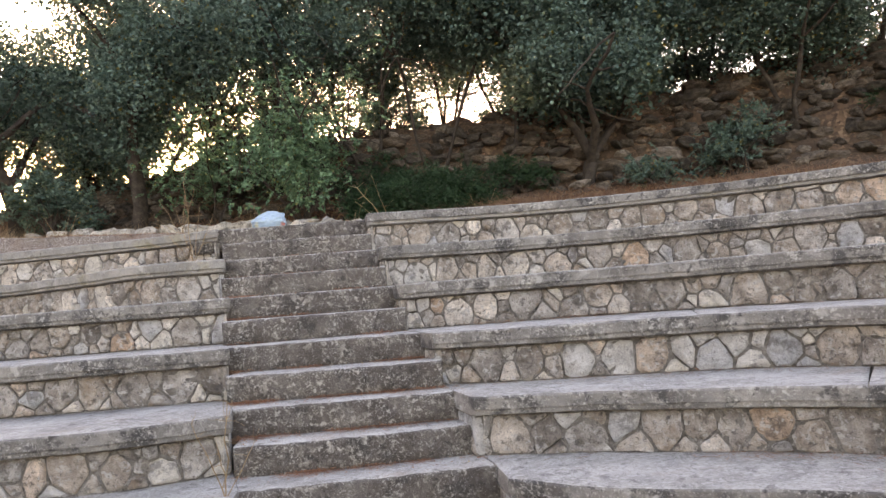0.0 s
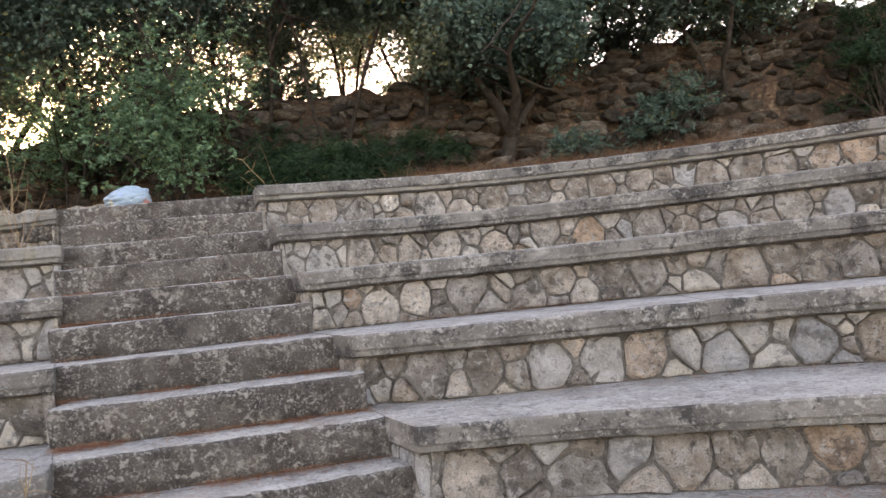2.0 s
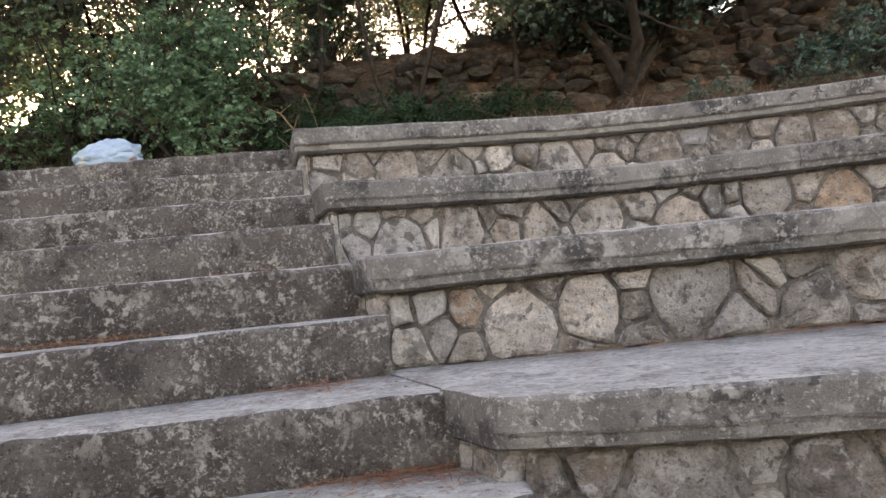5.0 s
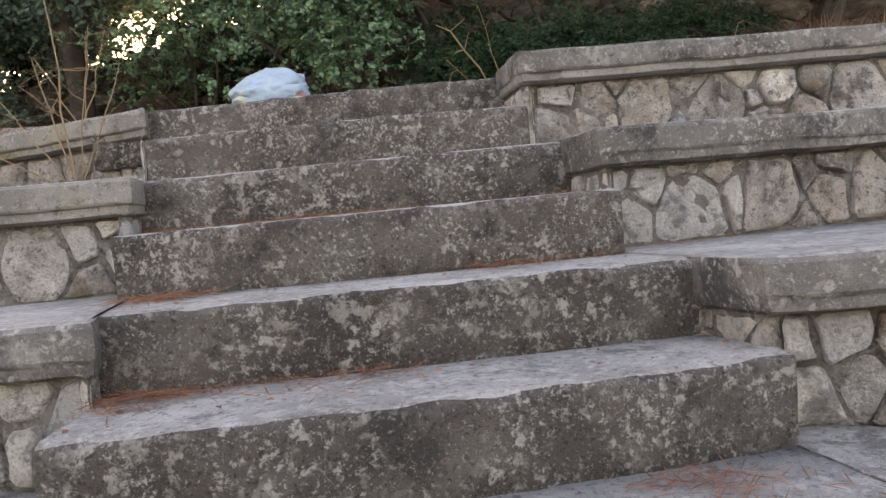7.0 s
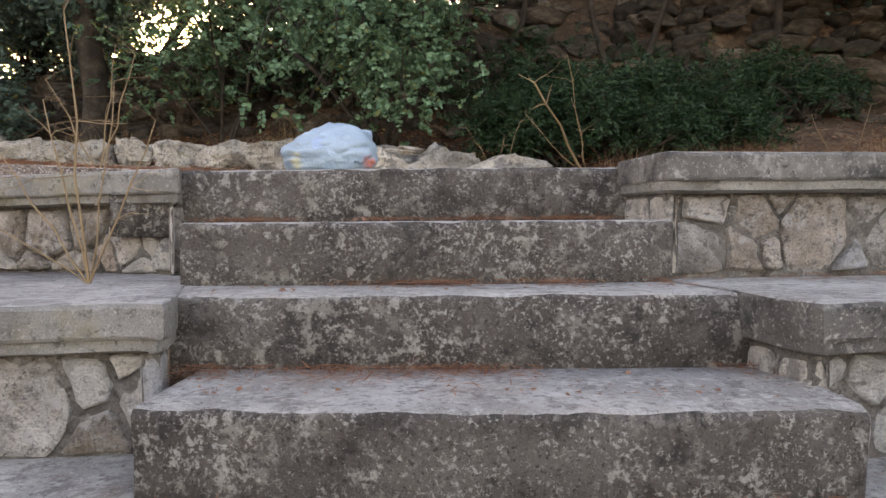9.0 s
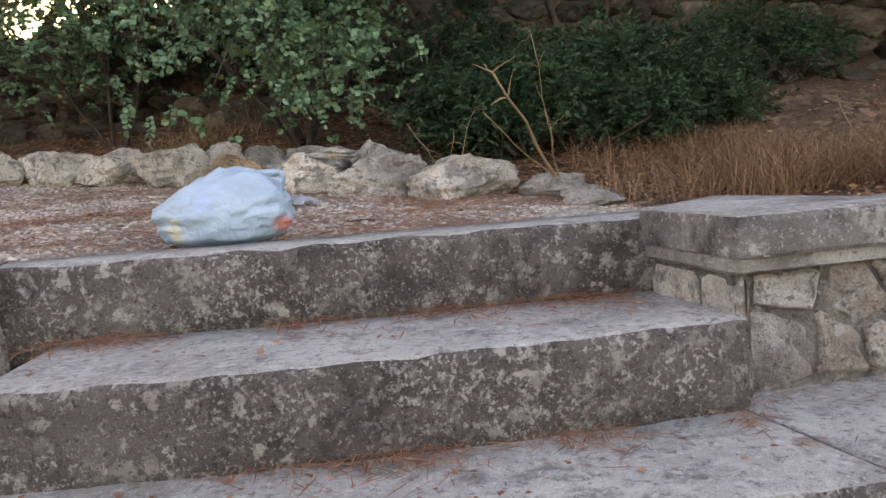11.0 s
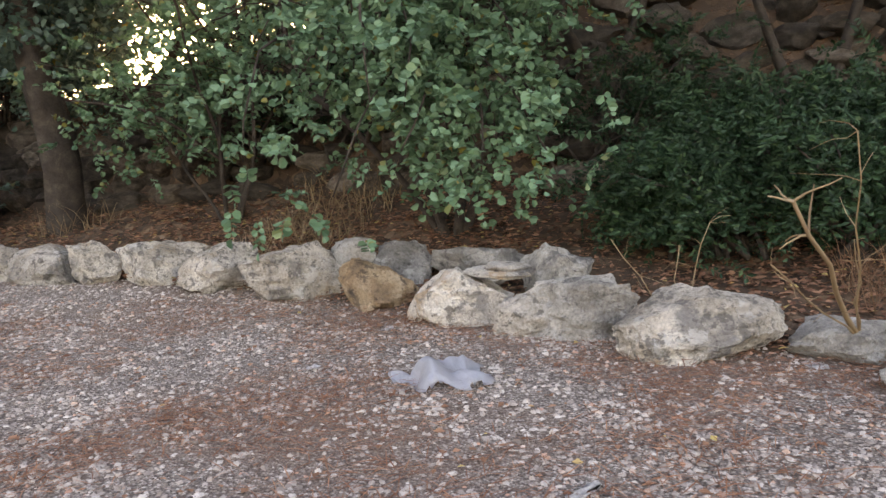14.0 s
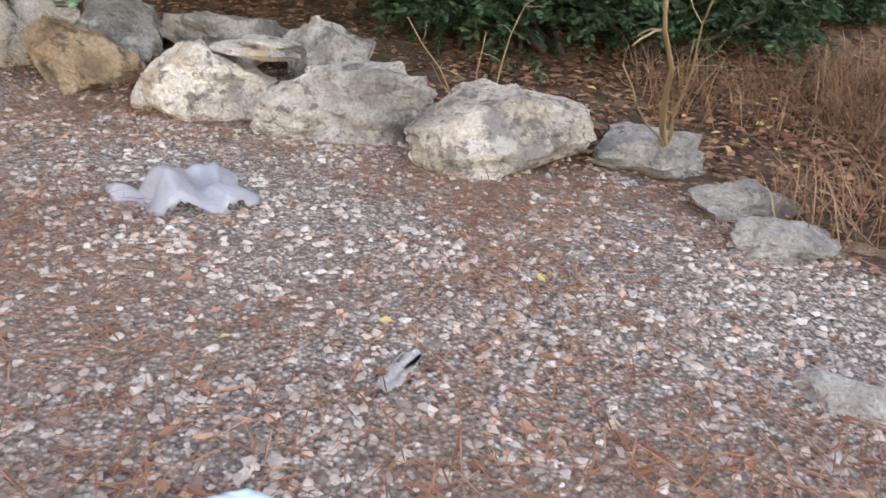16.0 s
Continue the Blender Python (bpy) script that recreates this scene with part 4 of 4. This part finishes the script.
M_BAG = plastic_material("white_plastic_film", (0.375, 0.515, 0.63), 1.0,
                         [((-0.15, -0.17, 0.05), 0.085, (0.60, 0.55, 0.33)), ((0.02, -0.20, 0.04), 0.06, (0.22, 0.40, 0.72)), ((-0.02, -0.14, 0.14), 0.055, (0.36, 0.50, 0.70)),
                          ((0.25, -0.10, 0.02), 0.11, (0.75, 0.14, 0.05))])
M_FILM = plastic_material("thin_clear_film", (0.64, 0.66, 0.71), 0.68)


def crumple(p, s, k, seed):
    o = Vector((seed, seed * 1.7, seed * 0.3))
    return k * (abs(noise.noise(p * s + o)) - 0.25) + 0.28 * k * (abs(noise.noise(p * s * 3.1 + o)) - 0.2)


def sheet_tube(bm, line, wide, thick, up, folds=7):
    """A flattened, pleated sleeve of film along a line, open at both ends."""
    rings, m = [], 20
    for i, (p, w, h) in enumerate(zip(line, wide, thick)):
        d = (line[min(i + 1, len(line) - 1)] - line[max(i - 1, 0)]).normalized()
        u = (up - d * up.dot(d)).normalized()
        v = d.cross(u)
        ring = []
        for k in range(m):
            a = 2 * math.pi * k / m
            r = 1 + 0.10 * math.sin(folds * a + 0.4 * i)
            ring.append(bm.verts.new(p + u * math.cos(a) * w * r + v * math.sin(a) * h * r))
        rings.append(ring)
    for r0, r1 in zip(rings, rings[1:]):
        for k in range(m):
            bm.faces.new((r0[k], r0[(k + 1) % m], r1[(k + 1) % m], r1[k])).smooth = True


def shopping_bag():
    thing = tagged(new("plastic_bag"), "stuffed white plastic bag with yellow, blue and red contents showing", "plastic bag")
    thing.matrix_world = pose(-2.785, 11.64, ground_z(-2.785, 11.64) + 0.004, 0, 0, 4) @ Matrix.Diagonal((1.08, 1.08, 1.06, 1))
    bm = bmesh.new()
    bmesh.ops.create_icosphere(bm, subdivisions=5, radius=1.0)
    for v in bm.verts:
        p = v.co.copy()
        wide = 1 / max(0.3, 1 - p.z * p.z) ** (0.34 if p.z < 0 else 0.10)
        x, y, z = p.x * 0.225 * wide, p.y * 0.165 * wide, (p.z * 0.5 + 0.5) ** 0.85
        # low pointed corner at one end, high shoulder at the other
        z *= 0.215 + 0.045 * math.exp(-((p.x - 0.15) ** 2 + p.y ** 2) * 2.5) - 0.025 * max(0.0, -p.x)
        x += 0.05 * z * max(0.0, -p.x)
        k = 1 + crumple(p, 1.9, 0.22, 3.0) * (0.3 + 0.7 * smooth01(-0.9, 0.0, p.z))
        crease = 0.010 * abs(noise.noise(Vector((p.x * 3 + p.z * 2, p.y * 2, p.z * 3 + 7)))) ** 0.6
        v.co = Vector((x * k, y * k, max(0.0, z * (1 + crumple(p, 2.6, 0.16, 9.0)) - crease)))
    for f in bm.faces:
        f.smooth = True
    part("bag_body", bm, M_BAG, thing)
    # the drawn-out neck and its loop handle
    up = Vector((0, 0, 1))
    curve = lambda pts, n: [Vector(q) for q in np.stack([np.interp(np.linspace(0, len(pts) - 1, n), range(len(pts)), [p[k] for p in pts]) for k in range(3)], 1).tolist()]
    bm = bmesh.new()
    sheet_tube(bm, curve([(-0.15, 0.04, 0.09), (-0.10, 0.07, 0.145), (-0.03, 0.11, 0.185), (0.05, 0.14, 0.208)], 14), np.linspace(0.05, 0.026, 14), np.linspace(0.07, 0.03, 14), up)
    part("neck", bm, M_BAG, thing)
    for pts, w0, w1 in (([(0.02, 0.13, 0.212), (0.09, 0.155, 0.228), (0.145, 0.165, 0.232), (0.168, 0.155, 0.226), (0.175, 0.12, 0.20), (0.17, 0.06, 0.165)], 0.020, 0.024),
                        ([(-0.01, 0.07, 0.195), (0.06, 0.075, 0.20), (0.12, 0.08, 0.20), (0.17, 0.09, 0.185)], 0.03, 0.024)):
        bm = bmesh.new()
        sheet_tube(bm, curve(pts, 18), [w0 + (w1 - w0) * (2 * i / 17 - 1) ** 2 - 0.009 * math.sin(math.pi * i / 17) for i in range(18)], [0.010] * 18, up, 5)
        part("handle", bm, M_BAG, thing)


shopping_bag()


def film_scrap(name, x, y, size, seed, label, mat, height=0.09, n=26):
    """A crumpled sheet of thin film or paper lying on the ground."""
    bm = bmesh.new()
    grid = []
    gz = ground_z(x, y)
    for j in range(n + 1):
        row = []
        for i in range(n + 1):
            u, v = i / n - 0.5, j / n - 0.5
            p = Vector((u, v, 0))
            edge = 1 - 0.35 * noise.noise(Vector((u * 4 + seed, v * 4, 0)))
            h = height * max(0.0, 0.55 + 1.1 * noise.noise(Vector((u * 3 + seed, v * 3, 4))) + 0.3 * abs(noise.noise(Vector((u * 8 + seed, v * 8, 2)))) - 2.2 * (u * u + v * v))
            row.append(bm.verts.new((u * size[0] * edge, v * size[1] * edge, h + 0.006)))
        grid.append(row)
    for j in range(n):
        for i in range(n):
            u, v = (i + 0.5) / n - 0.5, (j + 0.5) / n - 0.5
            if math.hypot(u, v) * (1 + 0.5 * noise.noise(Vector((math.atan2(v, u) * 1.6 + seed, 0, seed)))) < 0.47:
                bm.faces.new((grid[j][i], grid[j][i + 1], grid[j + 1][i + 1], grid[j + 1][i])).smooth = True
    for v in [v for v in bm.verts if not v.link_faces]:
        bm.verts.remove(v)
    bmesh.ops.solidify(bm, geom=bm.faces[:], thickness=0.0015)
    me = bpy.data.meshes.new(name)
    bm.to_mesh(me)
    bm.free()
    me.materials.append(mat)
    ob = new(name, me)
    ob.matrix_world = pose(x, y, gz, 0, 0, 20 * seed)
    return tagged(ob, label, "litter")


M_PAPER = weathered("weathered_paper", [(0.3, (0.42, 0.40, 0.38)), (0.7, (0.62, 0.61, 0.60))], 12.0, relief=0.3)
M_DRIFT = weathered("bleached_stone", [(0.3, (0.26, 0.235, 0.205)), (0.7, (0.52, 0.495, 0.455))], 9.0, [(12.0, 0.55, 0.61, (0.16, 0.14, 0.12), 0.7)], relief=1.0, dist=0.03)
film_scrap("film_scrap", -2.99, 13.33, (0.38, 0.46), 2, "crumpled clear plastic film on the gravel", M_FILM, 0.075)
film_scrap("paper_strip", -2.44, 12.42, (0.16, 0.055), 3, "torn whitish paper strip on the gravel", M_PAPER, 0.012)
film_scrap("paper_scrap", -3.40, 14.0, (0.10, 0.06), 4, "small grey paper scrap on the gravel", M_PAPER, 0.01)
film_scrap("paper_scrap", -1.55, 13.58, (0.12, 0.08), 5, "grey paper scrap beside a boulder", M_PAPER, 0.01)
film_scrap("paper_scrap", -3.56, 13.38, (0.07, 0.06), 6, "small grey paper scrap on the gravel", M_PAPER, 0.01)
for i, (x, y, sx, sy, sz, turn) in enumerate([(-1.48, 12.26, 0.42, 0.12, 0.07, -42), (-1.06, 12.40, 0.36, 0.16, 0.06, -24), (-1.22, 12.02, 0.22, 0.10, 0.05, -20)]):
    me = rock_mesh("bleached_chunk", (sx, sy, sz), 500 + i, edge=0.3, rough=0.2)
    me.materials.append(M_DRIFT)
    ob = new("bleached_chunk", me)
    ob.matrix_world = pose(x, y, ground_z(x, y) + sz * 0.28, 0, 0, turn)
    tagged(ob, "bleached white chunk lying on the gravel", "debris")


# ---------------------------------------------------------------- dry plants


def stalk(name, x, y, z, shoots, label, seed, thick=0.006, twigs=5):
    """A dead plant: a few bent woody shoots with side twigs."""
    rng = random.Random(seed)
    verts, faces = [], []
    thing = tagged(new(name), label, "dry plant")
    for dx, dy, h, r in shoots:
        a = Vector((x, y, z - 0.02))
        b = Vector((x + dx, y + dy, z + h))
        line = [a.lerp(b, t) + Vector((rng.gauss(0, 0.012), rng.gauss(0, 0.012), 0)) * math.sin(math.pi * t) for t in (0, 0.2, 0.4, 0.6, 0.8, 1)]
        v, f = [], []
        tube(v, f, line, [r * (1 - 0.55 * i / 5) for i in range(6)], 5)
        for _ in range(twigs):
            p = line[rng.randint(2, 5)]
            d = Vector((rng.gauss(0, 1), rng.gauss(0, 1), rng.uniform(-0.2, 0.9))).normalized()
            l2 = limb(rng, p, d, h * rng.uniform(0.12, 0.32), 0.2, 0.0, 4)
            tube(v, f, l2, [r * 0.4, r * 0.34, r * 0.28, r * 0.22, r * 0.15], 4)
        mesh_object("shoot", v, f, M_STRAW, thing, smooth=True)
    return thing


stalk("dead_stalk", -1.36, 13.70, ground_z(-1.36, 13.7) + 0.1, [(-0.40, -0.72, 0.60, 0.013), (-0.18, -0.62, 0.80, 0.005), (-0.46, -0.66, 0.40, 0.005), (-0.10, -0.3, 0.42, 0.004)], "broken straw-coloured stalk standing behind the boulders", 3, twigs=6)
stalk("dead_weed", -2.05, 13.92, 2.5, [(-0.25, -0.05, 0.42, 0.004), (0.18, 0, 0.46, 0.004), (0.05, 0.05, 0.36, 0.004)], "thin dead weed beside the boulders", 4, twigs=6)
stalk("dead_weed", -3.50, 10.72, 1.94, [(-0.08, 0.0, 1.05, 0.006), (-0.42, 0.05, 0.52, 0.005), (0.28, 0.02, 0.62, 0.005), (-0.22, 0.06, 0.72, 0.005), (0.10, 0.04, 0.78, 0.004), (-0.55, 0.02, 0.30, 0.004)], "tall dry weed growing from a seat joint", 5, twigs=7)
stalk("dead_weed", -1.66, 6.80, 0.0, [(0.05, 0, 0.66, 0.006), (-0.22, 0.0, 0.52, 0.005), (0.25, 0.05, 0.45, 0.004), (-0.08, 0.08, 0.36, 0.005)], "dry weed beside the lowest steps", 6, twigs=7)
stalk("dead_weed", -4.1, 11.75, 2.45, [(-0.3, 0, 0.5, 0.005), (0.22, 0, 0.62, 0.005), (0.05, 0.1, 0.7, 0.004), (-0.5, 0.1, 0.35, 0.004)], "tangled dry weed on the top of the wall", 7, twigs=8)
stalk("dead_weed", -6.2, 12.3, 2.45, [(-0.3, 0, 0.5, 0.005), (0.22, 0, 0.55, 0.005), (0.05, 0.1, 0.6, 0.004)], "tangled dry weed on the top of the wall", 8, twigs=8)
stalk("dead_weed", 0.2, 13.0, ground_z(0.2, 13.0), [(-0.2, 0, 0.45, 0.004), (0.2, 0.1, 0.52, 0.004), (0.3, 0, 0.35, 0.003)], "thin dead weed in dry grass", 9, twigs=8)


def blades(name, places, height, width, material, label, category, seed):
    """A mass of thin bent blades, each a narrow triangle pair."""
    rng = np.random.default_rng(seed)
    n = len(places)
    p = np.array(places)
    ang = rng.uniform(0, 2 * np.pi, n)
    lean = np.abs(rng.normal(0.0, 0.9, n)) + 0.15
    h = height * rng.uniform(0.4, 1.3, n)
    d = np.stack([np.cos(ang) * lean, np.sin(ang) * lean, np.ones(n)], 1)
    side = np.stack([-np.sin(ang), np.cos(ang), np.zeros(n)], 1) * width
    mid = p + d * h[:, None] * 0.55
    tip = p + d * h[:, None] * np.array([1.35, 1.35, 0.9])
    v = np.stack([p - side, p + side, mid + side * 0.7, mid - side * 0.7, tip], 1).reshape(-1, 3)
    f = []
    for i in range(n):
        k = i * 5
        f += [(k, k + 1, k + 2, k + 3), (k + 3, k + 2, k + 4)]
    mesh_object(name, v.tolist(), f, material, label=label, category=category, kind="stuff")


rng = random.Random(77)
places = []
while len(places) < 34000:
    x = rng.uniform(-1.2, 9.0)
    e = top_edge(x)
    y = e + 0.35 + abs(rng.gauss(0, 1.2)) if x > 0.3 else rng.uniform(12.2, 14.6)
    if y > 15.8 or noise.noise(Vector((x * 0.9, y * 0.9, 3))) < -0.12 or (x < 0.4 and (y < 12.35 - 0.6 * x or (x < -0.5 and rng.random() < 0.6))):
        continue
    places.append((x, y, ground_z(x, y)))
blades("dry_grass", places, 0.26, 0.0026, M_BRUSH, "dry reddish-brown grass on the slope above the wall", "grass", 1)
places = []
while len(places) < 3500:
    x, y = rng.uniform(-12, -3.6), rng.uniform(11.7, 16.5)
    if noise.noise(Vector((x * 0.8, y * 0.8, 9))) < 0.12 or (x > -7.5 and y < 15.2):
        continue
    places.append((x, y, ground_z(x, y)))
blades("dry_grass", places, 0.24, 0.0035, M_STRAW, "dry straw-coloured grass beside the path", "grass", 2)


def flat_bits(name, places, length, width, material, label, category, seed, rise=0.01):
    """Many small flat pieces lying about: needles, fallen leaves."""
    nrg = np.random.default_rng(seed)
    n = len(places)
    ang = nrg.uniform(0, 2 * np.pi, n)
    ax = np.stack([np.cos(ang), np.sin(ang), nrg.normal(0, 0.12, n)], 1)
    r = np.zeros((n, 3))
    r[:, 2] = 1
    c = np.array(places) + np.stack([np.zeros(n), np.zeros(n), nrg.uniform(0.002, rise, n)], 1)
    b = np.cross(ax, r + nrg.normal(0, 0.25, (n, 3)))
    b /= np.linalg.norm(b, axis=1)[:, None]
    s = nrg.uniform(0.5, 1.3, (n, 1))
    L, W = ax * length * s, b * width * s / 2
    up = np.array([0, 0, 1.0]) * width * 0.15
    v = np.stack([c, c + L * 0.5 - W + up, c + L, c + L * 0.5 + W + up], 1).reshape(-1, 3)
    f = [(4 * i + a, 4 * i + b2, 4 * i + c2) for i in range(n) for a, b2, c2 in ((0, 3, 2), (0, 2, 1))]
    mesh_object(name, v.tolist(), f, material, label=label, category=category, kind="stuff")


def scatter(n, x0, x1, y0, y1, keep, seed):
    rng = random.Random(seed)
    out = []
    while len(out) < n:
        x, y = rng.uniform(x0, x1), rng.uniform(y0, y1)
        if y > top_edge(x) + 0.1 and keep(x, y, rng):
            out.append((x, y, ground_z(x, y)))
    return out


def gravelly(x, y, rng):
    return y < lerp_table(BOULDER_LINE, x) - 0.12 + 0.2 * rng.random()


def wooded(x, y, rng):
    return y > lerp_table(BOULDER_LINE, x) - 0.05 and noise.noise(Vector((x * 0.7, y * 0.7, 5))) > rng.uniform(-0.7, 0.3)


flat_bits("fallen_leaves", scatter(26000, -9.5, 4.5, 11.5, 17.0, wooded, 3), 0.04, 0.024, M_LEAF_DRY, "brown fallen leaves covering the slope", "leaf litter", 3, 0.03)
flat_bits("fallen_leaves", scatter(14000, -8.0, 0.6, 13.2, 16.6, wooded, 13), 0.05, 0.03, M_LEAF_DRY, "curled brown leaves piled behind the boulders", "leaf litter", 13, 0.05)
flat_bits("fallen_leaves", scatter(1100, -6, -0.8, 11.6, 14.5, gravelly, 4), 0.034, 0.02, M_LEAF_DRY, "scattered dry leaves on the gravel", "leaf litter", 4, 0.012)
flat_bits("pine_needles", scatter(21000, -6.5, -0.8, 11.6, 14.5, lambda x, y, r: gravelly(x, y, r) and noise.noise(Vector((x * 1.3, y * 1.3, 1))) > r.uniform(-0.3, 0.5), 5), 0.10, 0.0036, M_NEEDLE, "reddish pine needles strewn over the gravel", "pine needles", 5, 0.022)


def pebbles(n, seed):
    """Crushed stone: small squashed lumps, all in one mesh."""
    rng = random.Random(seed)
    nrg = np.random.default_rng(seed)
    pts = scatter(n, -8.5, -0.5, 11.45, 15.0, lambda x, y, r: gravelly(x, y, r) and noise.noise(Vector((x * 2.2, y * 2.2, 11))) + 0.6 * noise.noise(Vector((x * 7, y * 7, 2))) > r.uniform(-0.9, 0.35), seed)
    base = np.array([(1, 0, 0), (0.3, 0.95, 0), (-0.8, 0.6, 0), (-0.8, -0.55, 0), (0.3, -0.95, 0), (0.5, 0.1, 0.75), (-0.35, 0.4, 0.8), (-0.2, -0.45, 0.7)])
    quads = [(0, 1, 6, 5), (1, 2, 6), (2, 3, 7, 6), (3, 4, 7), (4, 0, 5, 7), (5, 6, 7)]
    verts, faces = [], []
    for i, p in enumerate(pts):
        s = 0.003 + 0.0125 * rng.random() ** 2.7
        a = rng.uniform(0, 6.28)
        q = (base + nrg.normal(0, 0.16, base.shape)) * s * np.array([rng.uniform(0.8, 1.4), 1, rng.uniform(0.5, 0.95)])
        c, sn = math.cos(a), math.sin(a)
        q = np.stack([q[:, 0] * c - q[:, 1] * sn, q[:, 0] * sn + q[:, 1] * c, q[:, 2] - 0.002], 1) + np.array(p)
        k = len(verts)
        verts += q.tolist()
        faces += [tuple(k + j for j in f) for f in quads]
    mesh_object("gravel", verts, faces, M_PEBBLE, label="pale crushed limestone gravel on brown earth", category="gravel", kind="stuff")


pebbles(70000, 6)


# needles and grit caught on the treads
def tread_bits():
    rng = random.Random(8)
    needles, grit = [], []
    for k, (a, b) in enumerate(STEPS[1:], 1):
        a, b = Vector(a), Vector(b)
        up = (Vector(STEPS[k - 1][0]) + Vector(STEPS[k - 1][1]) - a - b) / 2
        for _ in range(3000):
            t, s = rng.random(), 1 - abs(rng.gauss(0, 0.22))
            if s < 0.12 or noise.noise(Vector((t * 5, k * 3.1, 0))) < rng.uniform(-0.3, 0.45):
                continue
            p = a.lerp(b, t) + up * min(s, 0.93)
            needles.append((p.x, p.y, TOP - k * RISE + 0.006))
        for _ in range(60):
            p = a.lerp(b, rng.random()) + up * rng.uniform(0.15, 0.95)
            grit.append((p.x, p.y, TOP - k * RISE + 0.004))
    for i in (1, 2, 3, 4, 5):
        wall = Line(catmull(RIGHT[i - 1]))
        z = TOP - 2 * i * RISE + 0.012
        for _ in range(1500):
            s = rng.uniform(0.5, min(7.5, wall.s[-1]))
            if noise.noise(Vector((s * 1.1, i * 5.3, 2))) < rng.uniform(-0.35, 0.5):
                continue
            p = wall.at(s, 0.07 - abs(rng.gauss(0, 0.13)))
            needles.append((p.x, p.y, z))
    flat_bits("pine_needles", needles, 0.09, 0.0036, M_NEEDLE, "reddish pine needles drifted against the risers", "pine needles", 9, 0.012)
    flat_bits("grit", grit, 0.022, 0.016, M_LEAF_DRY, "dry crumbs and leaf bits on the steps", "grit", 10, 0.006)


tread_bits()

# ---------------------------------------------------------------- fence on the bank
M_IRON = weathered("weathered_iron", [(0.3, (0.10, 0.10, 0.095)), (0.7, (0.22, 0.215, 0.20))], 14.0, rough=0.6, relief=0.2)


def box(bm, c, s):
    r = bmesh.ops.create_cube(bm, size=1.0)
    bmesh.ops.scale(bm, vec=s, verts=r["verts"])
    bmesh.ops.translate(bm, vec=c, verts=r["verts"])


def fence():
    thing = tagged(new("metal_fence"), "grey metal bar fence along the top of the bank", "fence")
    x0, x1, y = -4.5, 7.0, 19.4
    bar = None
    k = 0
    while x0 + k * 0.13 < x1:
        x = x0 + k * 0.13
        zz = ground_z(x, y)
        if bar is None:
            bm = bmesh.new()
            box(bm, (0, 0, 0.62), (0.016, 0.016, 1.25))
            bar = part("bar", bm, M_IRON, thing)
            bar.location = (x, y, zz)
        else:
            ob = new("bar", bar.data)
            ob.parent = thing
            ob.location = (x, y, zz)
        k += 1
    for h in (0.18, 1.12):
        bm = bmesh.new()
        n = 40
        rows = []
        for i in range(n + 1):
            x = x0 + (x1 - x0) * i / n
            zz = ground_z(x, y) + h
            rows.append([bm.verts.new((x, y + a, zz + b)) for a, b in ((-0.02, -0.02), (0.02, -0.02), (0.02, 0.02), (-0.02, 0.02))])
        for r0, r1 in zip(rows, rows[1:]):
            for q in range(4):
                bm.faces.new((r0[q], r0[(q + 1) % 4], r1[(q + 1) % 4], r1[q]))
        bm.faces.new(rows[0][::-1])
        bm.faces.new(rows[-1])
        part("rail", bm, M_IRON, thing)


fence()
